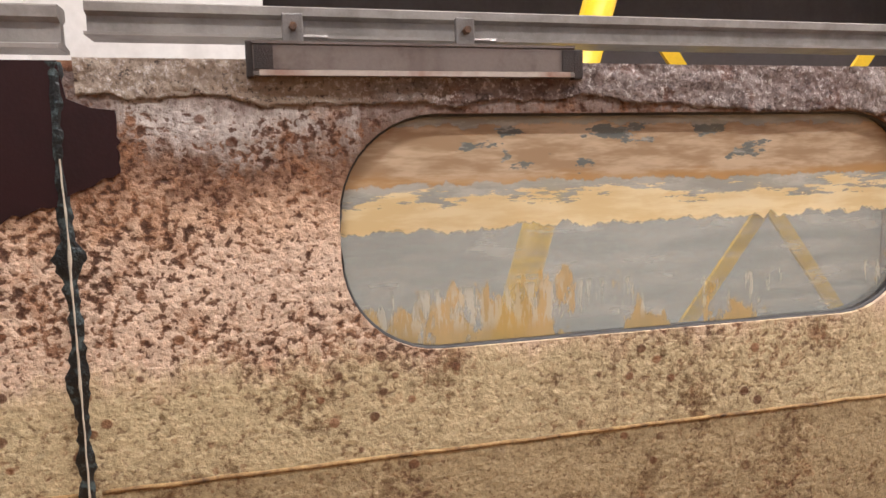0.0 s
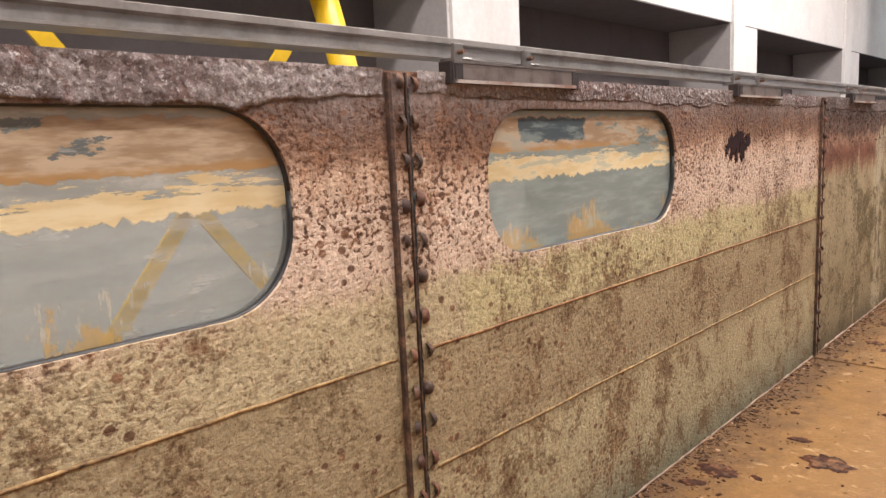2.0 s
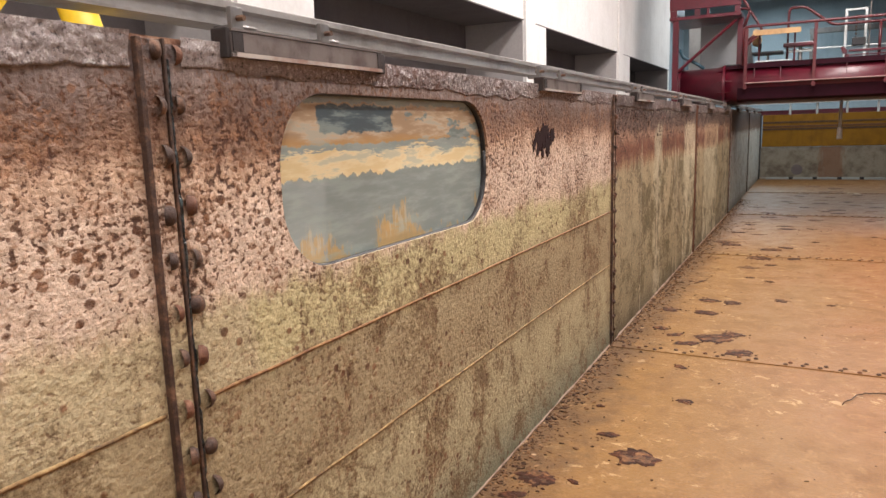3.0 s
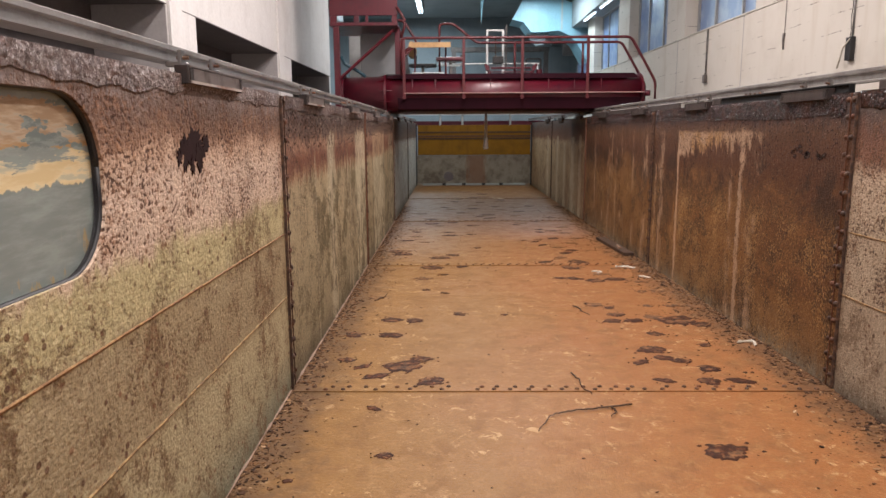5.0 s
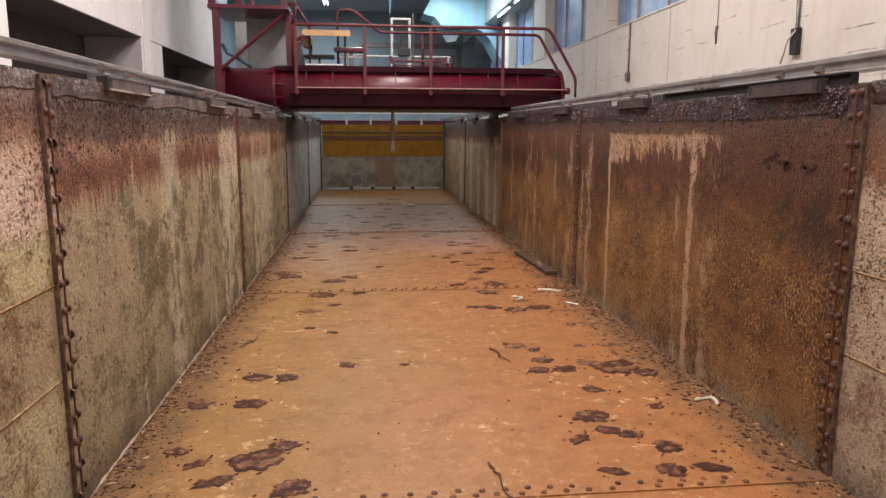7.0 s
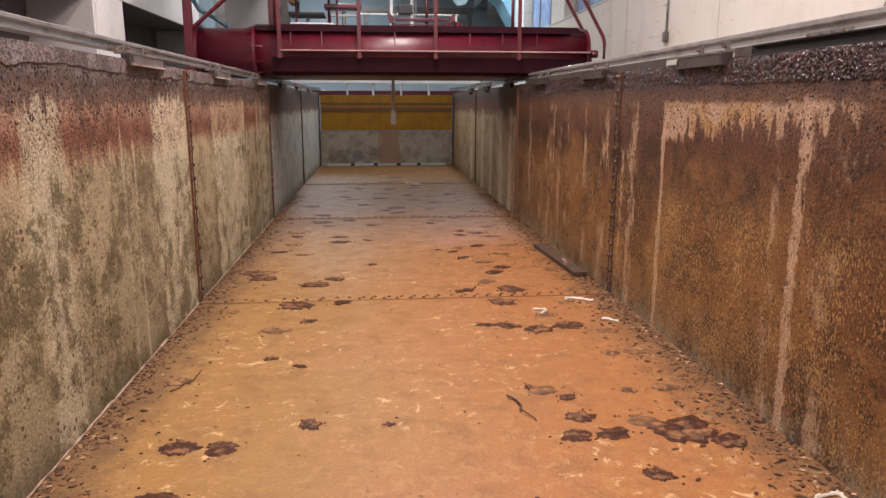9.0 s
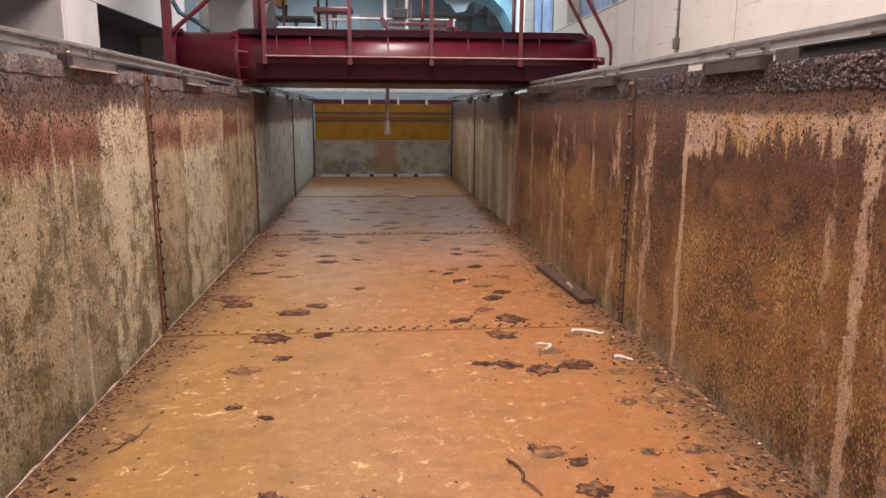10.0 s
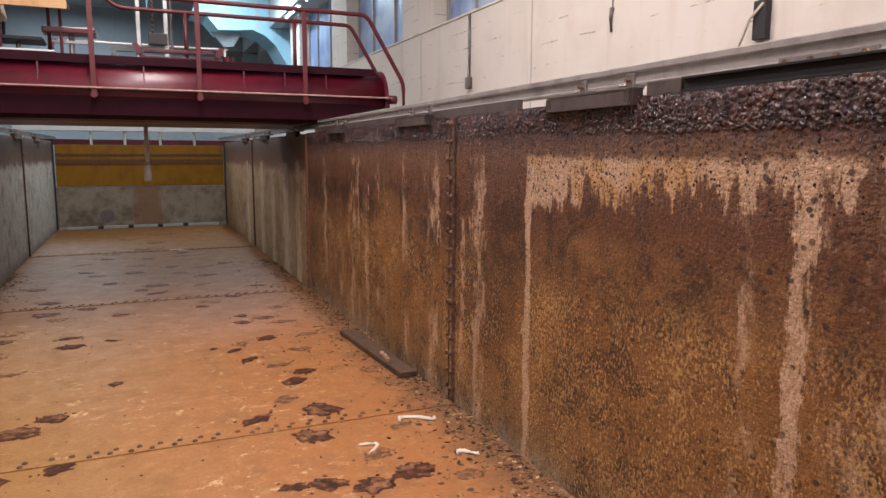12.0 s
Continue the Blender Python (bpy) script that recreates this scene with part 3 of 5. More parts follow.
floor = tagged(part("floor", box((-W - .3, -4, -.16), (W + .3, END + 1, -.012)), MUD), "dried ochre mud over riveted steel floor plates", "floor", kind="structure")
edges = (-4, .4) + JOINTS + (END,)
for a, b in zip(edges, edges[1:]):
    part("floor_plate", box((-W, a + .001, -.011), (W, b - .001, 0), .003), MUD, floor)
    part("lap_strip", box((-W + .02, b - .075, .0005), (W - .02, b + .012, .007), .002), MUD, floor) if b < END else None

walls = {}
for side, s in (("left", -1), ("right", 1)):
    wall = tagged(part("wall_" + side, box((s * (W + .02), -4, -.02), (s * (W + .032), END + .3, .55)), IRON), "old riveted steel tank wall, rusty and stained", "tank wall", kind="structure")
    walls[s] = wall
    part("rim_angle", prism([(s * (W + .001), RIM - .012), (s * (W + .001), RIM), (s * (W + .10), RIM), (s * (W + .10), RIM - .012)], "y", -4, END + .3), FLAKY if s < 0 else DARK_CRUST, wall, "flaking rusty rim")
    part("rim_angle", box((s * (W + .088), -4, RIM - .10), (s * (W + .099), END + .3, RIM - .013)), FLAKY, wall)
    for a, b in zip((-4, 1.97) + JOINTS, (1.97,) + JOINTS + (END,)):
        hole = None
        if s < 0:
            for (wa, wb) in WIN:
                if a < wa < b:
                    hole = rounded(wa, wb, *WIN_Z, .19)
        if s < 0:
            m = PINK if b < 8 else GREEN if b < 15.5 else PALE
        else:
            m = FAWN if b < 8 else BROWN if b < 15.5 else FAR_FAWN
        part("wall_plate", slab(a + .002, b - .002, 0, RIM - .012, s * W, s * (W + .016), hole), m, wall)

# welded seams on the older plates
for y0, y1 in ((-1, 1.95), (1.99, 4.05), (4.18, 7.66)):
    for z in (.91, .557):
        pts = [(-W + .001, y0 + (y1 - y0) * k / 60, z + .003 * noise.noise((k * .4, z, 0))) for k in range(61)]
        part("weld_bead", rod(pts, .0045, 6), WELD, walls[-1], smooth=True)
for y0, y1 in ((-1, 4.05), (4.18, 7.66)):
    for z in (.91, .557):
        pts = [(W - .001, y0 + (y1 - y0) * k / 60, z + .003 * noise.noise((k * .4, z, 5))) for k in range(61)]
        part("weld_bead", rod(pts, .0045, 6), WELD, walls[1], smooth=True)

# vertical splices with their rivets
RIVET = mesh_of("rivet", dome(.0158, .0145), RIVET_IRON, True)
for s in (-1, 1):
    for n, y in enumerate(JOINTS):
        near = n == 0
        def sx(d):
            return s * (W - d)
        part("splice_bar", box((min(sx(.016), sx(0)), y - .045, .01), (max(sx(.016), sx(0)), y - .032, RIM - .005), .003), RIVET_IRON, walls[s])
        paint = (PINK if n < 2 else GREEN if n < 4 else PALE) if s < 0 else (FAWN if n < 1 else BROWN if n < 4 else FAR_FAWN)
        part("splice_strip", box((min(sx(.007), sx(0)), y - .0315, .01), (max(sx(.007), sx(0)), y + .018, RIM - .006), .002), paint, walls[s])
        part("splice_edge", box((min(sx(.013), sx(0)), y + .0185, .01), (max(sx(.013), sx(0)), y + .025, RIM - .004), .002), RIVET_IRON, walls[s])
        if near and s < 0:
            pts = [(-W + .006 + .003 * noise.noise((k * .3, 0, 2)), y + .03 + .003 * noise.noise((k * .23, 3, 0)), .02 + 1.6 * k / 70) for k in range(71)]
            part("sealant_line", rod(pts, .007, 6, taper=lambda u: .7 + .8 * abs(noise.noise((u * 14, 0, 0)))), SEALANT, walls[s], "cracked black sealant")
        for k in range(16):
            z = 1.632 - .1035 * k
            for dy, d in ((-.006, .007), (.052, .0)):
                turn = pose(sx(d), y + dy + random.uniform(-.004, .004), z + random.uniform(-.008, .008), 0, -90 * s, random.uniform(0, 90))
                put_copy("rivet", RIVET, turn @ Matrix.Scale(random.uniform(.9, 1.15) * (1.3 if near else 1), 4), walls[s])

# pale sealing along the foot of the left wall
for a, b in ((-4, 4.04), (4.16, 7.64), (7.76, 11.38), (11.5, 15.14)):
    n = int((b - a) / .06)
    pts = [(-W + .004 + .003 * noise.noise((k * .5, 9, a)), a + (b - a) * k / n, .006 + .003 * noise.noise((k * .7, 1, a))) for k in range(n + 1)]
    part("foot_sealing", rod(pts, .011, 6, taper=lambda u: .12 + 1.4 * abs(noise.noise((u * 90, a, 0)))), FOOT, walls[-1], "pale pinkish sealing at the foot", True)

# floor rivets along the laps
FLOOR_RIVET = mesh_of("floor_rivet", dome(.014, .010, 8), FLOOR_RIVET_IRON, True)
for y in JOINTS[1:]:
    for row in (-.052, -.012):
        for k in range(31):
            if random.random() < .16:
                continue
            x = -1.45 + k * .0965 + random.uniform(-.008, .008) + (.03 if row > -.03 else 0)
            put_copy("floor_rivet", FLOOR_RIVET, pose(x, y + row + random.uniform(-.004, .004), .0065), floor)


def scale_strip(s, y0, y1, foot, thick, lumps, material, step=.011, rows=12, fade=1.0, top=RIM + .004, ragged_foot=1.0):
    """Blistered rust scale hanging from the rim, thick and ragged at its foot."""
    bm = bmesh.new()
    cols = []
    count = int((y1 - y0) / step)
    for i in range(count + 1):
        y = y0 + (y1 - y0) * i / count
        low = foot + ragged_foot * (.035 * noise.noise((y * 1.3, s, 0)) + .02 * noise.noise((y * 7, s, 3)) + .008 * noise.noise((y * 31, s, 1)))
        col = []
        for j in range(rows + 1):
            z = top - (top - low) * j / rows
            d = thick * (.45 + .6 * noise.noise((y * 9, z * 9, s)) + .4 * noise.noise((y * 34, z * 34, s + 4)))
            cell = noise.voronoi((y * lumps, z * lumps, s * 3.0))[0][0]
            d += thick * .9 * max(0, .55 - cell)
            d *= 1 - fade * max(0, j / rows - .35) ** 1.2 * 1.5
            col.append(bm.verts.new((s * (W - .001 - max(.0012, d)), y, z)))
        col.append(bm.verts.new((s * (W - .0002), y, low + .004)))
        cols.append(col)
    for a, b in zip(cols, cols[1:]):
        for j in range(rows + 1):
            bm.faces.new((a[j], a[j + 1], b[j + 1], b[j]))
    return part("rust_scale", bm, material, walls[s], "blistered grey rust scale", True)


scale_strip(-1, 2.0, 4.045, 1.590, .012, 40, CRUST, fade=.35)
scale_strip(-1, 4.17, 7.645, 1.600, .009, 40, CRUST)
scale_strip(-1, 7.78, 11.38, 1.585, .009, 40, CRUST, .016, 9)
scale_strip(-1, 11.52, 15.14, 1.585, .008, 40, CRUST, .02, 8)
scale_strip(1, 4.17, 7.645, 1.58, .009, 34, DARK_CRUST, .014, 10)
scale_strip(1, 7.78, 9.66, 1.56, .006, 27, DARK_CRUST, .0085, 14, 1.0, 1.655, 1.2)
scale_strip(1, 9.66, 11.38, 1.58, .005, 40, DARK_CRUST, .0085, 14, 1.0, RIM + .004, 1.2)
scale_strip(1, 11.52, 15.14, 1.575, .009, 34, DARK_CRUST, .016, 9)

def blisters(s, y0, y1, z0, z1, count, material, tall=1.15):
    """Small rust blisters, thicker towards the top."""
    verts, faces = [], []
    for _ in range(count):
        y, z, r = random.uniform(y0, y1), z1 - (z1 - z0) * random.random() ** 1.7, random.choice((.002, .003, .003, .004, .006))
        i = len(verts)
        for k in range(7):
            a = .8976 * k
            q = random.uniform(.75, 1.25)
            verts.append((s * (W + .0005), y + r * q * math.cos(a), z + r * q * tall * math.sin(a)))
        for k in range(7):
            a = .8976 * k
            verts.append((s * (W - r * .3), y + r * .6 * math.cos(a), z + r * .6 * tall * math.sin(a)))
        for k in range(7):
            j = (k + 1) % 7
            faces.append((i + k, i + j, i + 7 + j, i + 7 + k))
        faces.append(tuple(range(i + 7, i + 14)))
    me = bpy.data.meshes.new("rust_blisters")
    me.from_pydata(verts, [], faces)
    me.materials.append(material)
    ob = new("rust_blisters", me)
    ob.parent = walls[s]
    tagged(ob, "dark rust blisters", kind="stuff")


def beads(s, y0, y1, z0, z1, count):
    """Rounded rust lumps crowding the rim, dense at the top and sparse at the foot."""
    verts, faces = [], []
    for _ in range(count):
        y, u = random.uniform(y0, y1), random.random()
        z = z1 - (z1 - z0 + .03 * noise.noise((y * 2.3, s, 6))) * u ** .8
        r = random.choice((.004, .006, .006, .008, .009, .011)) * (1.1 - .4 * u)
        i = len(verts)
        for q, (a, d) in enumerate(((1.0, -.1), (.92, .42), (.55, .80))):
            for k in range(8):
                t = math.tau * k / 8
                j = r * a * random.uniform(.92, 1.08)
                verts.append((s * (W - r * d), y + j * math.cos(t), z + j * math.sin(t)))
        verts.append((s * (W - r * .95), y, z))
        for q in (0, 8):
            for k in range(8):
                m = (k + 1) % 8
                faces.append((i + q + k, i + q + m, i + q + 8 + m, i + q + 8 + k))
        faces += [(i + 16 + k, i + 16 + (k + 1) % 8, i + 24) for k in range(8)]
    me = bpy.data.meshes.new("rust_beads")
    me.from_pydata(verts, [], faces)
    me.polygons.foreach_set("use_smooth", [True] * len(faces))
    me.materials.append(DARK_CRUST)
    ob = new("rust_beads", me)
    ob.parent = walls[s]
    tagged(ob, "dark purple-brown rust lumps", kind="stuff")


beads(1, 7.8, 9.9, 1.53, 1.652, 3000)
beads(1, 9.9, 11.35, 1.55, 1.655, 800)
beads(1, 11.52, 15.1, 1.55, 1.65, 1800)
blisters(1, 7.8, 11.35, 1.28, 1.56, 2600, DARK_CRUST)
blisters(1, 11.5, 15.1, 1.40, 1.58, 1100, DARK_CRUST)
blisters(-1, 7.8, 11.3, 1.36, 1.58, 1500, DARK_CRUST, 1.6)
blisters(-1, 11.55, 15.1, 1.40, 1.58, 1200, DARK_CRUST, 1.6)

# sealed joint and coating patch beside the first window
def smear(y, z0, z1, wide, seed, material, name, label, rise):
    """An uneven flat run of sealant pressed over a joint."""
    bm = bmesh.new()
    rows = []
    for k in range(161):
        z = z0 + (z1 - z0) * k / 160
        c = y + .004 * noise.noise((z * 7, seed, 0)) - .018 * max(0, .95 - z)
        blob = 1 + 1.3 * math.exp(-((z - 1.33) / .022) ** 2) + .9 * math.exp(-((z - 1.12) / .02) ** 2)
        a = wide * blob * (.75 + .9 * abs(noise.noise((z * 16, seed, 1))) + .5 * noise.noise((z * 60, seed, 2)))
        b = wide * blob * (.75 + .9 * abs(noise.noise((z * 16, seed, 5))) + .5 * noise.noise((z * 60, seed, 6)))
        h = rise * (1 + .5 * noise.noise((z * 30, seed, 3)))
        rows.append([bm.verts.new((-W - .0005, c - a, z)), bm.verts.new((-W + h, c - a * .55, z)), bm.verts.new((-W + h * 1.25, c, z)), bm.verts.new((-W + h, c + b * .55, z)), bm.verts.new((-W - .0005, c + b, z))])
    for p, q in zip(rows, rows[1:]):
        for j in range(4):
            bm.faces.new((p[j], p[j + 1], q[j + 1], q[j]))
    part(name, bm, material, walls[-1], label, True)


smear(1.968, .01, 1.66, .0135, 8, SEALANT, "sealant_line", "black sealant smeared down a joint", .005)
# the sealant's glint is modelled as a thin pale bead
smear(1.970, .01, 1.50, .0022, 3, LITTER, "sealant_glint", "glint down the sealant, made as a pale bead", .0085)
low = [(1.2 + .86 * k / 60, 1.375 + .02 * noise.noise((k * .35, 0, 0)) + .012 * noise.noise((k * 1.1, 2, 0)) + max(0, (k - 44) / 16) * .10) for k in range(61)]
side_edge = [(2.06 + .008 * noise.noise((k * .9, 4, 0)), 1.475 + .105 * k / 12) for k in range(13)]
part("coating_patch", prism(low + side_edge + [(2.02, 1.585), (1.985, 1.60), (1.975, RIM - .001), (1.2, RIM - .001)], "x", -W, -W + .004), MAROON, walls[-1], "dark maroon coating with torn edge")

# flaked-off dark rust scar on the second window plate
def ragged(cy, cz, ry, rz, seed, n=60):
    out = []
    for k in range(n):
        a = 6.28319 * k / n
        q = 1 + .7 * noise.noise((math.cos(a) * 1.6 + seed, math.sin(a) * 1.6, 1)) + .5 * noise.noise((math.cos(a) * 5 + seed, math.sin(a) * 5, 4)) + .5 * noise.noise((math.cos(a) * 11 + seed, math.sin(a) * 11, 6))
        out.append((cy + ry * q * math.cos(a), cz + rz * q * math.sin(a)))
    return out


for cy, cz, ry, rz, seed in ((6.36, 1.42, .105, .045, 1), (6.28, 1.40, .045, .055, 5), (6.41, 1.38, .04, .045, 9), (6.48, 1.43, .04, .025, 12), (6.33, 1.35, .016, .028, 15), (6.22, 1.385, .02, .02, 18)):
    part("rust_scar", prism(ragged(cy, cz, ry, rz, seed), "x", -W - .001, -W + .002 + seed * .0001), MAROON, walls[-1], "dark rust scar", False)

# loose dark rust on the brown plate
for k in range(16):
    cy, cz = 7.95 + .42 * random.random(), 1.31 + .03 * random.gauss(0, 1) * .6
    part("rust_scar", prism(ragged(cy, cz, random.uniform(.012, .03), random.uniform(.006, .014), 20 + k, 22), "x", W - .003, W + .001), DARK_CRUST, walls[1], "dark loose rust", False)

# the windows in the tank wall
for n, (a, b) in enumerate(WIN):
    win = tagged(part("window_%d" % (n + 1), slab(a - .04, b + .04, WIN_Z[0] - .04, WIN_Z[1] + .04, -W - .040, -W - .052, rounded(a, b, *WIN_Z, .19)), BLACK),
                 "long round-ended tank window with dusty paint-smeared glass", "window", kind="structure")
    ring = rounded(a - .003, b + .003, WIN_Z[0] - .003, WIN_Z[1] + .003, .193)
    pts = [(-W - .016, y, z) for y, z in ring + ring[:1]]
    part("gasket", rod(pts, .009, 6), BLACK, win, "black rubber gasket", True)
    part("liner", slab(a - .02, b + .02, WIN_Z[0] - .02, WIN_Z[1] + .02, -W - .017, -W - .039, rounded(a, b, *WIN_Z, .19)), BLACK, win)
    pane = part("pane", prism(rounded(a - .01, b + .01, WIN_Z[0] - .01, WIN_Z[1] + .01, .19), "x", -W - .036, -W - .031), OLD_GLASS, win, "dusty glass with peeling cream and ochre paint")
    pane.visible_shadow = False

# ---- rails on the rim ----

def rail(x, y0, y1, label, tall=1.0, plates=(), z=1.718):
    """A rail in three rolled parts, with bolted joint plates."""
    t = base("carriage_rail", (x, (y0 + y1) / 2, z), label, "rail", "rails along the tank rim")

    def piece(name, outline):
        part(name, prism([(x + u, z + v * tall) for u, v in outline], "y", y0, y1), RAIL, t)
    piece("foot", [(-.040, 0), (.040, 0), (.040, .008), (.012, .0158), (-.012, .0158), (-.040, .008)])
    piece("web", [(-.0115, .016), (.0115, .016), (.010, .0558), (-.010, .0558)])
    piece("head", [(-.010, .056), (.010, .056), (.026, .064), (.026, .086), (.022, .090), (-.022, .090), (-.026, .086), (-.026, .064)])
    s = 1 if x > 0 else -1
    for y in plates:
        f = part("joint_plate", box((x - s * .035 - .006, y - .15, 1.708), (x - s * .035 + .006, y + .15, 1.738), .002), ZINC, t, "zinc joint plate")
        for d in (-.12, -.04, .04, .12):
            part("bolt", rod([(x - s * .052, y + d, 1.722), (x - s * .03, y + d, 1.722)], .009, 6), IRON, f)
    return t


rail(-1.655, -4, 1.962, "grey steel carriage rail end beside a gap", .86, z=1.694)
rail(-1.655, 2.005, END + 2, "grey steel carriage rail on the tank rim", .68, (10.4,))
rail(1.655, -4, END + 2, "grey steel carriage rail on the tank rim", .84, (9.15,))


def support(x, s, y0, y1, label, lip=None):
    """A channel bolted to the wall under the rail, with two clamps."""
    t = base("rail_support", (x, (y0 + y1) / 2, 1.64), label, "rail support", "supports under the rails")
    w = s * .05
    bm = prism([(x, 1.637), (x - w, 1.637), (x - w, 1.643), (x - w + s * .004, 1.646), (x - w + s * .004, 1.690), (x - w, 1.691), (x - w, 1.696), (x, 1.696), (x, 1.688), (x - w + s * .012, 1.686), (x - w + s * .012, 1.650), (x, 1.645)], "y", y0, y1)
    part("channel", bm, lip or CHANNEL, t, "grey channel with rusty web")
    for ya, yb in ((y0 + .002, y0 + .034), (y1 - .026, y1 - .002)):
        part("scorch_mark", box((min(x - w + s * .0015, x - w - s * .0006), ya, 1.648), (max(x - w + s * .0015, x - w - s * .0006), yb, 1.688)), END_RUST, t, "scorched rusty patch")
    part("lower_lip", box((min(x - w, x - w - s * .002), y0 + .01, 1.6365), (max(x - w, x - w - s * .002), y1 - .01, 1.6462)), lip or RUST_EDGE, t, "rust-edged lip")
    part("web_plate", box((min(x - w + s * .0045, x - w + s * .002), y0 + .004, 1.6475), (max(x - w + s * .0045, x - w + s * .002), y1 - .004, 1.6885)), lip or WEB, t, "dark stained web")
    part("end_plate", box((min(x, x - w * .9), y0 - .012, 1.634), (max(x, x - w * .9), y0 + .0005, 1.697), .003), END_RUST, t, "scorched rusty end")
    part("end_plate", box((min(x, x - w * .9), y1 - .0005, 1.634), (max(x, x - w * .9), y1 + .02, 1.690), .003), END_RUST, t, "scorched rusty end")
    for f in (.12, .66):
        y = y0 + f * (y1 - y0)
        c = part("clamp", box((min(x, x + s * .055), y - .018, 1.6965), (max(x, x + s * .055), y + .018, 1.714), .002), ZINC, t, "zinc rail clamp")
        part("upright", box((min(x - s * .002, x + s * .012), y - .019, 1.697), (max(x - s * .002, x + s * .012), y + .019, 1.754), .003), ZINC, c)
        part("bolt", rod([(x - s * .022, y, 1.728), (x + s * .02, y, 1.728)], .007, 6), IRON, c)
        part("side_bolt", rod([(x + s * .004, y + .017, 1.712), (x + s * .004, y + .062, 1.712)], .005, 6), ZINC, c)
    return t


for k in range(10):
    y = 2.29 + 2.0 * k
    support(-1.57, -1, y, y + .6, "grey steel channel clamping the rail to the rusty wall")
for y in (5.94, 7.95, 9.845, 11.77, 13.68, 15.6, 17.5, 19.4):
    support(1.57, 1, y, y + .55, "rusty steel channel clamping the rail to the brown wall", DARK_CHANNEL)
for y in (7.35, 9.635):
    tagged(part("packing_block", box((1.56, y, RIM), (1.63, y + .17, 1.714), .004), DARK_CHANNEL), "grey steel packing block under the rail", "block", "packing blocks under the rail")
# added black bar that paints the shaded gap between rail and rim
gap_shade = base("gap_shade_bar", (1.576, 8.72, 1.6645), "black bar standing in for the shaded gap under the rail", "bar")
part("web", box((1.566, 7.80, 1.6725), (1.60, 9.625, 1.7060)), VOID, gap_shade)
part("flange", box((1.553, 7.80, 1.6645), (1.60, 9.625, 1.672), .001), VOID, gap_shade)
part("flange", box((1.553, 7.80, 1.7065), (1.60, 9.625, 1.7135), .001), VOID, gap_shade)
strip = base("packing_strip", (1.59, 12.8, RIM), "grey packing strip between rail and rim", "packing strip")
part("strip", box((1.575, 10.74, RIM + .0005), (1.60, 14.9, 1.7165), .002), DARK_CHANNEL, strip)

# ---- the hall ----
HW, RW, CEILING = -3.1, 3.27, 5.45
hall_floor = tagged(part("ground_left", box((-6.5, -6, -.1), (-W - .31, 30, -.02)), HALL_FLOOR), "grey painted hall floor", "floor", kind="structure")
tagged(part("ground_right", box((W + .31, -6, -.1), (6.5, 30, -.02)), HALL_FLOOR), "grey painted hall floor", "floor", kind="structure")
tagged(part("ceiling", box((-6.5, -6, CEILING), (6.5, 30, CEILING + .2)), CEIL), "pale grey hall ceiling", "ceiling", kind="structure")
tagged(part("wall_back", box((-6.5, -6.2, -.1), (6.5, -6, CEILING)), WHITE), "white hall wall", "wall", kind="structure")
tagged(part("wall_far", box((-6.5, 30, -.1), (6.5, 30.2, CEILING)), TEAL), "grey-green far hall wall", "wall", kind="structure")

left = tagged(part("wall_hall_left", box((HW - .66, -6, 2.575), (HW, 18.6, CEILING - .001)), WHITE), "white hall wall with deep dark niches", "wall", kind="structure")
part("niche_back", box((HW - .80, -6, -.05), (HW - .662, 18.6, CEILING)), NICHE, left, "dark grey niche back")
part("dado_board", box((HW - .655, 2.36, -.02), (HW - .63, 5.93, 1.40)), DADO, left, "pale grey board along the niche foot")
# the soffit's shade is put into the same dark grey as the backs
part("niche_soffit", box((HW - .66, -6, 2.565), (HW - .003, 18.6, 2.5745)), NICHE, left, "niche soffit, its shade put in as dark grey")
for y0, y1 in ((-6, -2.1), (1.2, 2.32), (5.97, 6.66), (10.15, 10.87), (14.12, 15.0), (18.45, 18.6)):
    p = part("pier", box((HW - .66, y0, -.05), (HW - .0, y1, 2.5645), .004), WHITE, left)
    # grey sheet on the near face only, its dimmer light painted in
    part("reveal", box((HW - .655, y0 - .003, -.05), (HW - .006, y0 - .0005, 2.564)), PIER_GREY, p, "reveal with its dimmer light painted grey")
    if y1 - y0 > .5:
        ym = y0 + .30
        part("pilaster", box((HW + .0005, y0 + .01, -.05), (HW + .03, ym, CEILING - .002), .004), WHITE, left)
tagged(part("wall_far_left", box((-6.5, 18.6, -.05), (-4.6, 30, CEILING)), TEAL), "grey-green side wall", "wall", kind="structure")

